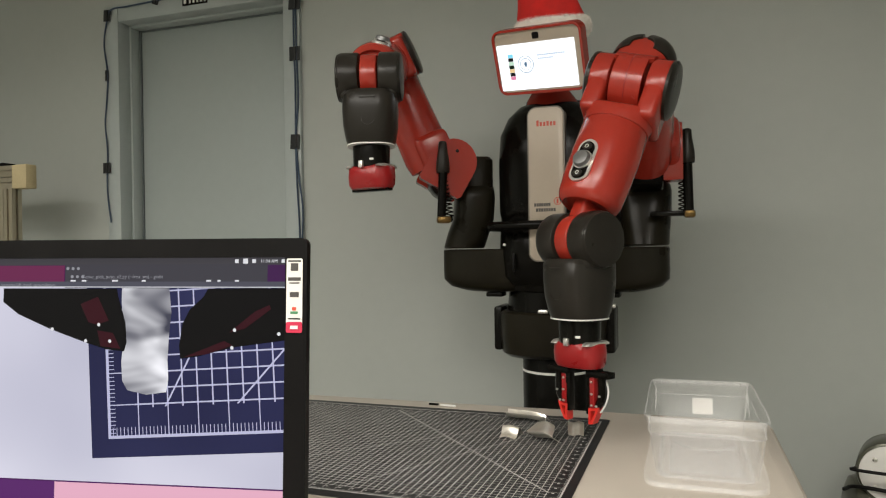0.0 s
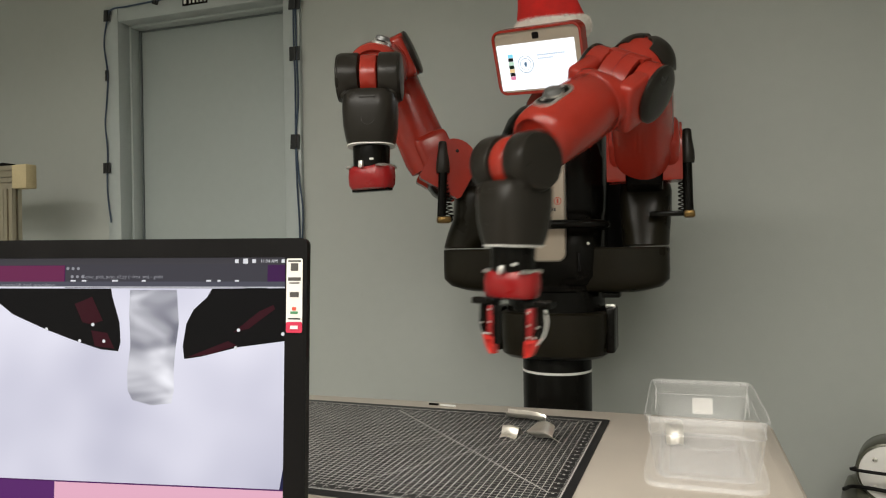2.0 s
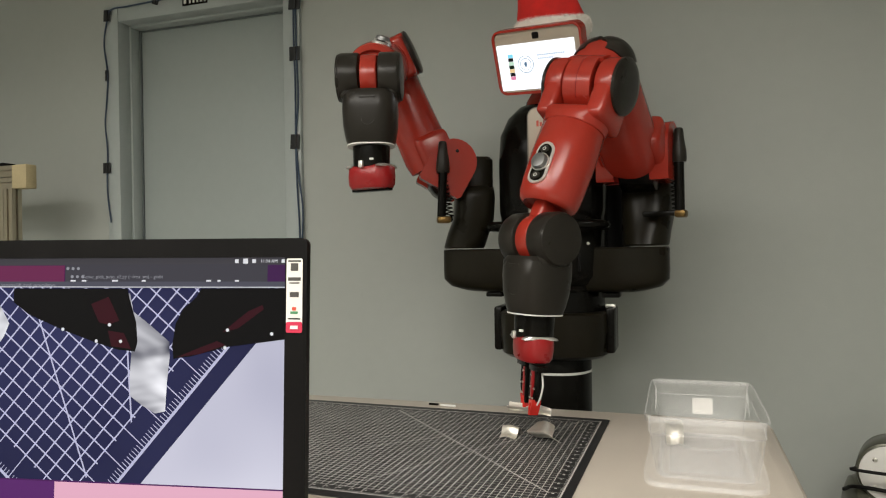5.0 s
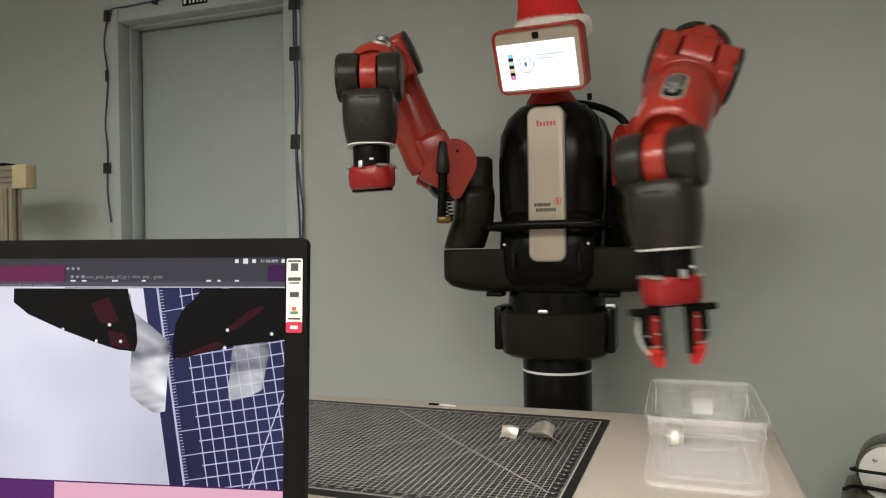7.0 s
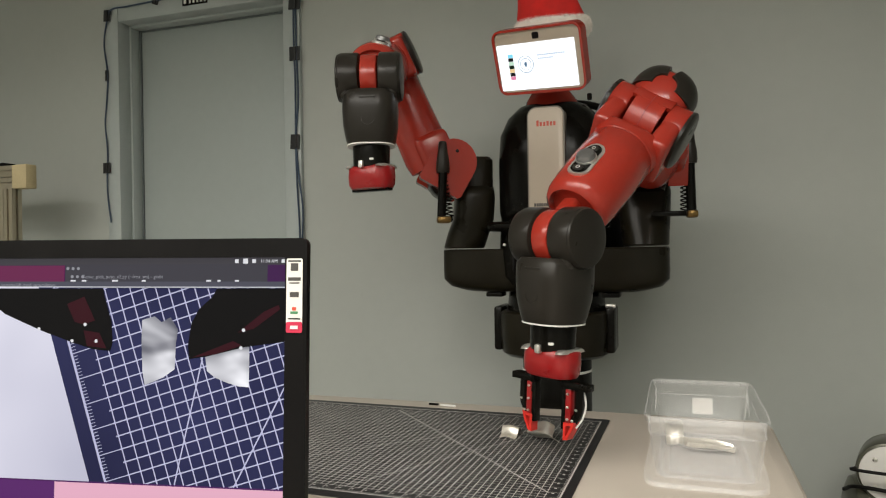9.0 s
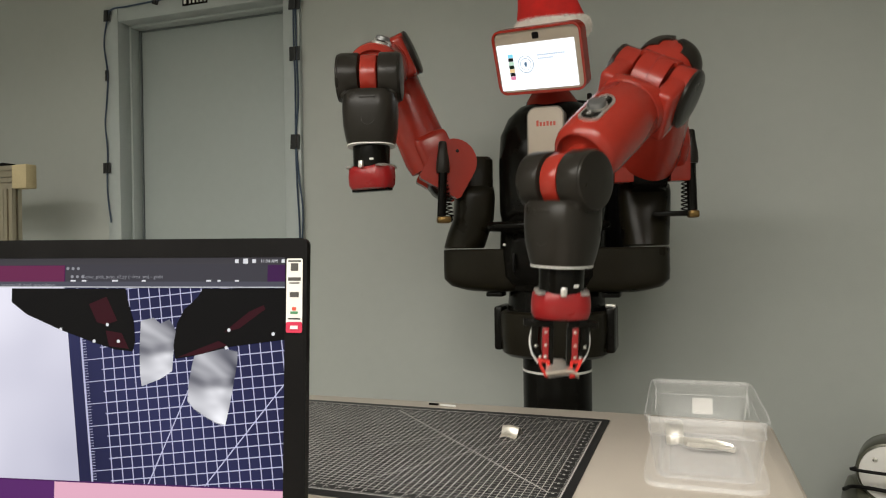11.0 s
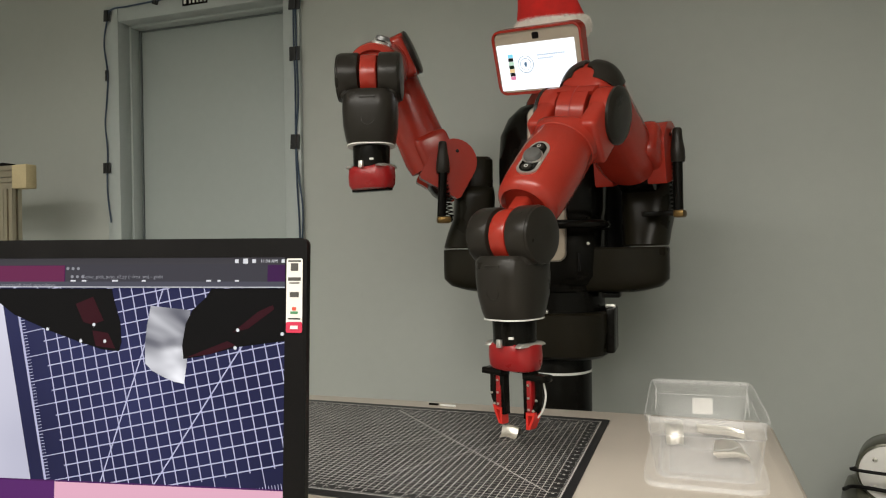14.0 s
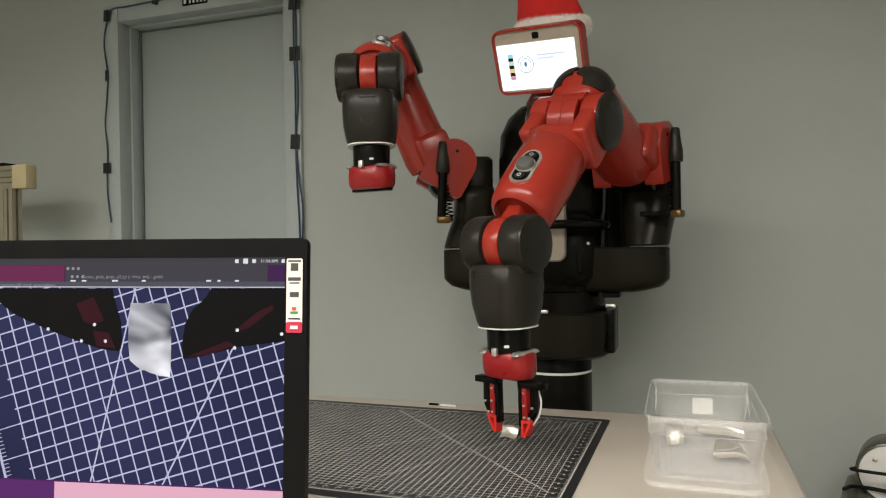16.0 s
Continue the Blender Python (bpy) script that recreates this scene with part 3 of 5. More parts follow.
def feed_material(target):
    m = bpy.data.materials.new("wrist_camera_picture")
    m.use_nodes = True
    nt = m.node_tree
    b = nt.nodes["Principled BSDF"]
    b.inputs["Base Color"].default_value = (0.004, 0.004, 0.004, 1)
    b.inputs["Specular IOR Level"].default_value = 0.04
    b.inputs["Roughness"].default_value = 0.5
    tc, sep = nt.nodes.new("ShaderNodeTexCoord"), nt.nodes.new("ShaderNodeSeparateXYZ")
    tc.object = target
    nt.links.new(tc.outputs["Object"], sep.inputs[0])
    wx, wy = maths(nt, "DIVIDE", sep.outputs[0], sep.outputs[2]), maths(nt, "DIVIDE", sep.outputs[1], sep.outputs[2])
    x, y = maths(nt, "SUBTRACT", MAT_X, wx), maths(nt, "SUBTRACT", MAT_Y, wy)
    white, sheet = mat_print(nt, x, y, 0.0012)
    n = nt.nodes.new("ShaderNodeTexNoise")
    n.inputs["Scale"].default_value = 4
    com = nt.nodes.new("ShaderNodeCombineXYZ")
    links(nt, [(wx, com.inputs[0]), (wy, com.inputs[1]), (com.outputs[0], n.inputs["Vector"])])
    r = nt.nodes.new("ShaderNodeMapRange")
    r.inputs["From Min"].default_value, r.inputs["From Max"].default_value = 0.3, 0.7
    r.inputs["To Min"].default_value, r.inputs["To Max"].default_value = 0.0, 1.0
    nt.links.new(n.outputs["Fac"], r.inputs["Value"])
    desk = mix_color(nt, r.outputs[0], (0.46, 0.46, 0.58), (0.82, 0.81, 0.92))
    mat = mix_color(nt, r.outputs[0], (0.012, 0.013, 0.050), (0.030, 0.033, 0.105))
    mat = mix_color(nt, maths(nt, "MULTIPLY", white, 0.8), mat, (0.62, 0.62, 0.84))
    nt.links.new(mix_color(nt, sheet, desk, mat), b.inputs["Emission Color"])
    b.inputs["Emission Strength"].default_value = 1.0
    return m


def scrap_picture_material():
    m = glow("scrap_picture", (0.6, 0.6, 0.75), 1.0)
    nt = m.node_tree
    b = nt.nodes["Principled BSDF"]
    tc, mp, w = nt.nodes.new("ShaderNodeTexCoord"), nt.nodes.new("ShaderNodeMapping"), nt.nodes.new("ShaderNodeTexNoise")
    mp.inputs["Scale"].default_value, mp.inputs["Rotation"].default_value = (11, 1, 24), (0, 0.45, 0)
    w.inputs["Scale"].default_value, w.inputs["Detail"].default_value, w.inputs["Distortion"].default_value = 1.0, 2.0, 0.6
    r = nt.nodes.new("ShaderNodeMapRange")
    r.inputs["From Min"].default_value, r.inputs["From Max"].default_value = 0.38, 0.74
    links(nt, [(tc.outputs["Object"], mp.inputs["Vector"]), (mp.outputs[0], w.inputs["Vector"]), (w.outputs["Fac"], r.inputs["Value"]),
               (mix_color(nt, r.outputs[0], (0.055, 0.057, 0.085), (0.95, 0.95, 1.0)), b.inputs["Emission Color"])])
    return m


def monitor():
    m = thing("computer_monitor", "black widescreen monitor showing a desktop with a live camera window", "monitor", MON)
    b = 0.0265
    xz = pose(0, 0, 0, 90, 0, 0)      # xy outlines become upright ones
    c = pose(-SW / 2, 0, -SH / 2) @ xz
    part("bezel", hoop(NEW(), rounded(SW + 2 * b, SH + 2 * b - 0.008, 0.008), rounded(SW, SH, 0.001), -0.006, 0.006, c), BEZEL, m)
    part("back_shell", slab(NEW(), rounded(SW - 0.01, SH - 0.02, 0.03), -0.055, -0.0055, c, 0.01), BEZEL, m)
    mz = MON.translation.z - TOP
    part("stand_neck", block(NEW(), (0.07, 0.03, mz - SH + 0.12), pose(-SW / 2, 0.062, -SH / 2 - (mz - SH + 0.12) / 2 + 0.0), 0.008), BEZEL, m)
    part("stand_foot", slab(NEW(), rounded(0.24, 0.2, 0.06), -0.0, 0.014, MON.inverted() @ (Matrix.Translation(((MON @ Vector((-SW / 2, 0.05, 0))).x, (MON @ Vector((-SW / 2, 0.05, 0))).y, TOP)) @ pose(0, 0, 0, 0, 0, 10.97)), 0.004), BEZEL, m)
    part("desktop_picture", flat(NEW(), rect(-SW, -SH, 0, 0), 0.003), glow("desktop_plum", (0.075, 0.016, 0.10), 1.0), m, "dark plum desktop background")
    feed = new("camera_aim")
    feed.parent, feed.empty_display_size = m, 0.02
    part("camera_window", flat(NEW(), rect(-SW, FEED_V1, -0.0005, FEED_V0), 0.0022), feed_material(feed), m, "live picture of the mat below the gripper")
    y = 0.0004
    for name, pts, col in (("desktop_strip", rect(-SW, FEED_V0, 0.0, 0.0), (0.05, 0.012, 0.07)),
                           ("menu_bar", rect(-SW, -0.0085, 0, 0), (0.055, 0.052, 0.06)),
                           ("window_bar", rect(-0.285, -0.0365, -0.024, -0.0075), (0.050, 0.048, 0.06)),
                           ("side_window", rect(-SW, -0.032, -0.286, -0.0088), (0.14, 0.02, 0.075)),
                           ("title_bar", rect(-SW, -0.0355, 0, -0.0285), (0.075, 0.075, 0.10)),
                           ("lower_desktop", rect(-0.292, -0.295, 0, FEED_V1 - 0.001), (0.78, 0.42, 0.55)),
                           ("lower_left_desktop", rect(-SW, -0.295, -0.292, FEED_V1 - 0.001), (0.10, 0.02, 0.14))):
        part(name, flat(NEW(), pts, y), glow(name, col, 1.0), m)
        y -= 0.00015
    part("window_edge", flat(NEW(), rect(-SW, FEED_V0 - 0.0002, 0, FEED_V0 + 0.0010), y - 0.0001), glow("pale_line", (0.6, 0.6, 0.65), 1.0), m)
    # small characters in the bars
    white = glow("interface_white", (0.75, 0.75, 0.78), 1.0)
    grey = glow("interface_grey", (0.28, 0.28, 0.31), 1.0)
    for u, v, w, h in [(-0.062, -0.0042, 0.0045, 0.0045), (-0.051, -0.0042, 0.006, 0.006), (-0.0405, -0.0042, 0.0045, 0.0045), (-0.0045, -0.0042, 0.004, 0.004)]:
        part("tray_icon", flat(NEW(), rect(u - w / 2, v - h / 2, u + w / 2, v + h / 2), y - 0.0002), white, m)

    def words(text, u, v, size, mat):
        cu = bpy.data.curves.new("interface_text", "FONT")
        cu.body, cu.size, cu.align_x, cu.resolution_u = text, size, "LEFT", 2
        tmp = new("interface_text", cu)
        me = bpy.data.meshes.new_from_object(tmp.evaluated_get(bpy.context.evaluated_depsgraph_get()))
        bpy.data.objects.remove(tmp)
        me.materials.append(mat)
        ob = new("interface_text", me)
        ob.parent, ob.matrix_basis = m, pose(u, y - 0.0002, v, 90, 0, 0)

    words("11:34 AM", -0.0325, -0.0060, 0.0054, white)
    words("Demo_pick_auto_v2.py (~/ros_ws) - gedit", -0.262, -0.0245, 0.0062, grey)
    words("/cameras/left_hand_camera/image", -0.372, -0.0345, 0.0055, grey)
    for k, u in enumerate((-0.281, -0.274, -0.267)):
        for v in (-0.0125, -0.0225):
            part("window_button", flat(NEW(), [(u + (0.006 if v < -0.02 else 0) + 0.002 * math.cos(a * math.pi / 5), v + 0.002 * math.sin(a * math.pi / 5)) for a in range(10)], y - 0.0002), grey, m)
    for u, w in ((-0.277, 0.007), (-0.262, 0.006), (-0.222, 0.008), (-0.183, 0.005), (-0.1, 0.006), (-0.086, 0.004), (-0.064, 0.005)):
        part("toolbar_icon", flat(NEW(), rect(u, -0.0285, u + w, -0.0265), y - 0.00022), white, m)
    # dark fingers at the upper rim of the live picture
    dark = glow("finger_picture", (0.0012, 0.0010, 0.0016), 1.0)
    maroon = glow("finger_picture_red", (0.035, 0.003, 0.008), 1.0)
    yf = 0.0012
    fingers = []
    for outline, patches, dots in (([(-0.375, -0.037), (-0.375, -0.054), (-0.354, -0.069), (-0.307, -0.088), (-0.262, -0.103), (-0.234, -0.111), (-0.211, -0.113), (-0.208, -0.102), (-0.210, -0.078), (-0.220, -0.047), (-0.222, -0.037)],
                                    ([(-0.270, -0.056), (-0.247, -0.047), (-0.232, -0.076), (-0.247, -0.081), (-0.259, -0.078)], [(-0.247, -0.088), (-0.226, -0.091), (-0.216, -0.110), (-0.242, -0.107)],), ((-0.307, -0.087), (-0.262, -0.101), (-0.230, -0.101), (-0.245, -0.081),)),
                                   ([(-0.095, -0.037), (-0.101, -0.047), (-0.118, -0.062), (-0.127, -0.079), (-0.131, -0.105), (-0.129, -0.121), (-0.108, -0.118), (-0.060, -0.106), (0.020, -0.095), (0.020, -0.036)],
                                    ([(-0.125, -0.119), (-0.100, -0.109), (-0.074, -0.099), (-0.063, -0.104), (-0.096, -0.115)], [(-0.068, -0.089), (-0.036, -0.064), (-0.018, -0.056), (-0.016, -0.061), (-0.048, -0.084)],), ((-0.061, -0.086), (-0.064, -0.107), (-0.006, -0.090),))):
        f = part("finger_picture", flat(NEW(), outline, yf), dark, m)
        for pts in patches:
            part("finger_patch", flat(NEW(), pts, yf - 0.0001), maroon, f)
        for u, v in dots:
            part("finger_glint", flat(NEW(), [(u + 0.0022 * math.cos(a * math.pi / 4), v + 0.0022 * math.sin(a * math.pi / 4)) for a in range(8)], yf - 0.0002), white, f)
        fingers.append(f)
    # stickers down the right rim
    sx = 0.0118
    part("sticker", slab(NEW(), rounded(0.0195, 0.086, 0.002), 0, 0.0004, pose(sx, -0.0066, -0.0445, 90, 0, 0)), PAPER, m, "strip of small printed stickers")
    part("sticker_foot", slab(NEW(), rounded(0.0195, 0.0125, 0.002), 0, 0.0006, pose(sx, -0.0066, -0.0815, 90, 0, 0)), surface("sticker_red", (0.5, 0.02, 0.06), 0.4), m, "red sticker with a plain pale mark")
    part("sticker_mark", block(NEW(), (0.009, 0.0004, 0.004), pose(sx, -0.0076, -0.0815), 0), PAPER, m, smooth=False)
    for v, w, h, mt in ((-0.0045, 0.015, 0.002, PRINT_DARK), (-0.0115, 0.009, 0.009, PRINT_DARK), (-0.0255, 0.015, 0.004, PRINT_DARK), (-0.030, 0.012, 0.0015, PRINT_DARK), (-0.0435, 0.011, 0.006, PRINT_DARK),
                        (-0.06, 0.005, 0.004, PRINT_RED), (-0.0645, 0.009, 0.003, surface("green_print", (0.05, 0.2, 0.08), 0.5)), (-0.0715, 0.014, 0.0018, PRINT_DARK)):
        part("sticker_print", block(NEW(), (w, 0.0004, h), pose(sx, -0.0073, v), 0), mt, m, smooth=False)
    return m, feed, yf, fingers


MONITOR, FEED, YF, FINGER_PICTURES = monitor()


# ---- robot ----
ZT = 0.95        # height of the torso's origin over the floor
ROBOT = thing("two_arm_robot", "red and black two-armed robot on pedestal with screen face", "robot")


def turn(r, p, y):
    return (Matrix.Rotation(y, 4, "Z") @ Matrix.Rotation(p, 4, "Y") @ Matrix.Rotation(r, 4, "X"))


Q90 = math.pi / 2
CHAIN = [(Vector((0.055695, 0, 0.011038)), I4), (Vector((0.069, 0, 0.27035)), turn(-Q90, 0, 0)), (Vector((0.102, 0, 0)), turn(Q90, 0, Q90)),
         (Vector((0.069, 0, 0.26242)), turn(-Q90, -Q90, 0)), (Vector((0.10359, 0, 0)), turn(Q90, 0, Q90)),
         (Vector((0.01, 0, 0.2707)), turn(-Q90, -Q90, 0)), (Vector((0.115975, 0, 0)), turn(Q90, 0, Q90))]
BASE = Matrix.Translation((0, 0, ZT)) @ Matrix.Rotation(-Q90, 4, "Z")


def joints(angles, side):
    """Poses of an arm's seven links."""
    m = BASE @ Matrix.Translation((0.024645, side * 0.219645, 0.118588)) @ Matrix.Rotation(side * math.pi / 4, 4, "Z")
    out = []
    for (place, r), a in zip(CHAIN, angles):
        m = m @ Matrix.Translation(place) @ r @ Matrix.Rotation(a, 4, "Z")
        out.append(m.copy())
    return out


def side_y(y0, y1, r, x, z, bm, bevel=0.006, n=32):
    """A drum whose axis lies along y."""
    return drum(bm, r, y0, y1, Matrix.Translation((x, 0, z)) @ pose(0, 0, 0, -90, 0, 0), bevel, n)


def torso():
    # pedestal, collar, waist
    part("pedestal", drum(NEW(), 0.0995, 0.03, 0.87, bevel=0.004, n=48), BLACK, ROBOT, "glossy black pedestal column")
    part("pedestal_band", drum(NEW(), 0.1006, 0.796, 0.803, bevel=0.001, n=48), WHITE, ROBOT, "thin white band")
    part("base_plate", drum(NEW(), 0.2, 0.0, 0.03, bevel=0.008, n=48), BLACK, ROBOT)
    collar = part("collar", skin(NEW(), [oval(0.844, 0.14, 0.125, power=2.6, n=48), oval(0.854, 0.154, 0.138, power=2.6, n=48), oval(0.90, 0.160, 0.145, power=2.6, n=48), oval(0.968, 0.160, 0.145, power=2.6, n=48), oval(0.974, 0.153, 0.138, power=2.6, n=48)]), OLIVE, ROBOT, "dark olive waist collar")
    for s in (-1, 1):
        part("side_guard", block(NEW(), (0.026, 0.11, 0.128), pose(s * 0.160, -0.01, 0.922), 0.008), BLACK, collar)
    for x, y, z in ((-0.012, -0.139, 0.979), (0.160, -0.04, 0.989)):
        part("latch", block(NEW(), (0.028, 0.014, 0.01), pose(x, y, z), 0.003), SILVER, collar)
    part("waist", skin(NEW(), [oval(0.972, 0.142, 0.13, n=48), oval(1.03, 0.138, 0.126, n=48), oval(1.034, 0.148, 0.136, n=48), oval(1.048, 0.152, 0.14, n=48), oval(1.056, 0.146, 0.134, n=48)]), BLACK, ROBOT)
    # hips: body between the shoulder drums
    body = part("body", skin(NEW(), [oval(1.05, 0.135, 0.12, cy=-0.01, power=3, n=48), oval(1.075, 0.15, 0.135, cy=-0.012, power=3.2, n=48), oval(1.16, 0.15, 0.142, cy=-0.012, power=3.4, n=48),
                           oval(1.21, 0.150, 0.135, cy=-0.006, power=3.4, n=48), oval(1.24, 0.150, 0.125, cy=0, power=3.2, n=48)]), BLACK, ROBOT, "glossy black trunk")
    part("chest", skin(NEW(), [oval(1.20, 0.130, 0.10, cy=0, power=3.2, n=48), oval(1.225, 0.148, 0.125, cy=-0.005, power=3.2, n=48), oval(1.26, 0.152, 0.135, cy=-0.008, power=3.2, n=48), oval(1.40, 0.154, 0.136, cy=-0.008, power=3.0, n=48), oval(1.48, 0.150, 0.13, cy=-0.006, power=2.8, n=48),
                           oval(1.53, 0.130, 0.117, cy=0, power=2.6, n=48), oval(1.562, 0.1, 0.095, cy=0.004, power=2.4, n=48), oval(1.578, 0.06, 0.06, cy=0.006, n=48), oval(1.583, 0.02, 0.02, cy=0.006, n=48)]), BLACK, ROBOT, "glossy black domed chest")
    part("back_shell", skin(NEW(), [oval(1.06, 0.182, 0.10, cx=0.02, cy=0.10, power=3.5, n=48), oval(1.20, 0.185, 0.105, cx=0.02, cy=0.105, power=3.5, n=48), oval(1.30, 0.182, 0.105, cx=0.018, cy=0.105, power=3.5, n=48), oval(1.45, 0.166, 0.10, cy=0.10, power=3.5, n=48), oval(1.53, 0.138, 0.09, cy=0.09, power=3, n=48), oval(1.572, 0.08, 0.06, cy=0.07, n=48)]), RUBBER, ROBOT)
    # beige front panel with printed marks
    tilt = pose(0.006, -0.158, 1.328, 90, 0, 0)
    panel = part("front_panel", slab(NEW(), rounded(0.095, 0.415, 0.022, 8), -0.05, 0.004, tilt, 0.002), BEIGE, ROBOT, "long beige panel with small printed marks")
    part("panel_rim", hoop(NEW(), rounded(0.102, 0.422, 0.025, 8), rounded(0.0945, 0.4145, 0.022, 8), -0.05, 0.001, tilt), BEIGE_RIM, panel)
    for k in range(6):
        h = (0.016, 0.011, 0.011, 0.013, 0.011, 0.011)[k]
        part("printed_mark", block(NEW(), (0.0062, 0.0005, h), pose(-0.0155 + 0.0092 * k, -0.1623, 1.491 + (h - 0.011) / 2), 0), PRINT_RED, panel, smooth=False)
    for k in range(7):
        part("printed_mark", block(NEW(), (0.0055, 0.0005, 0.009), pose(-0.025 + 0.0065 * k, -0.1623, 1.272), 0), PRINT_DARK, panel, smooth=False)
    for k in range(8):
        part("printed_mark", block(NEW(), (0.0055, 0.0005, 0.009), pose(-0.020 + 0.0068 * k, -0.1623, 1.258), 0), PRINT_DARK, panel, smooth=False)
    part("printed_ring", hoop(NEW(), [p[:2] for p in oval(0, 0.0105, n=20)], [p[:2] for p in oval(0, 0.0085, n=20)], 0.004, 0.0046, tilt @ pose(0.03, -0.047, 0)), PRINT_RED, panel)
    part("printed_mark", block(NEW(), (0.005, 0.0005, 0.012), pose(0.036, -0.1623, 1.281), 0), PRINT_RED, panel, smooth=False)
    # front handle
    part("handle_bar", tube(NEW(), bend([(-0.15, -0.02, 1.215), (-0.158, -0.12, 1.215), (-0.145, -0.172, 1.216), (-0.09, -0.19, 1.217), (0, -0.196, 1.217), (0.09, -0.19, 1.217), (0.145, -0.172, 1.216), (0.158, -0.12, 1.215), (0.15, -0.02, 1.215)], 6), 0.0125, 14), BLACK, ROBOT, "black bar bent round the waist")
    for s in (-1, 1):
        part("bolt", drum(NEW(), 0.004, 0.14, 0.147, pose(s * 0.115, -0.01, 1.165, 90, 0, 0), 0.001, 10), SCREW, ROBOT)
        part("vent_slot", block(NEW(), (0.006, 0.01, 0.05), pose(s * 0.09, -0.152, 1.115), 0.002), RUBBER, ROBOT)
        # fixed shoulder drums and the bridge to the trunk
        part("shoulder_base", skin(NEW(), [oval(z, rx, ry, cx=s * cx, cy=-0.060, power=pw, n=48) for z, rx, ry, cx, pw in ((1.030, 0.075, 0.030, 0.155, 2.4), (1.034, 0.092, 0.044, 0.165, 2.4), (1.046, 0.116, 0.057, 0.184, 2.5),
                     (1.066, 0.1275, 0.063, 0.1925, 2.7), (1.09, 0.1285, 0.065, 0.1925, 2.8), (1.150, 0.1285, 0.065, 0.1925, 2.8), (1.1535, 0.125, 0.062, 0.1925, 2.8))]), OLIVE, ROBOT, "dark shoulder drum")
        part("hip_bracket", block(NEW(), (0.05, 0.05, 0.014), pose(s * 0.165, -0.06, 1.022), 0.004), BLACK, ROBOT)
    part("neck_cover", skin(NEW(), [oval(1.545, 0.078, 0.075, cy=-0.02, n=40), oval(1.575, 0.074, 0.07, cy=-0.025, n=40), oval(1.60, 0.056, 0.055, cy=-0.035, n=40), oval(1.62, 0.034, 0.036, cy=-0.05, n=40), oval(1.64, 0.022, 0.024, cy=-0.07, n=40)]), RED, ROBOT, "red domed neck cover")
    part("air_hose", tube(NEW(), bend([(0.03, 0.06, 1.585), (0.09, 0.045, 1.575), (0.15, 0.02, 1.55), (0.2, 0.0, 1.51), (0.225, -0.01, 1.44)]), 0.011, 12), RUBBER, ROBOT)
    for x, z in ((-0.068, 1.565), (0.105, 1.578)):
        part("eyelet", drum(NEW(), 0.007, 0, 0.02, pose(x, -0.0, z), 0.003, 12), RUBBER, ROBOT)


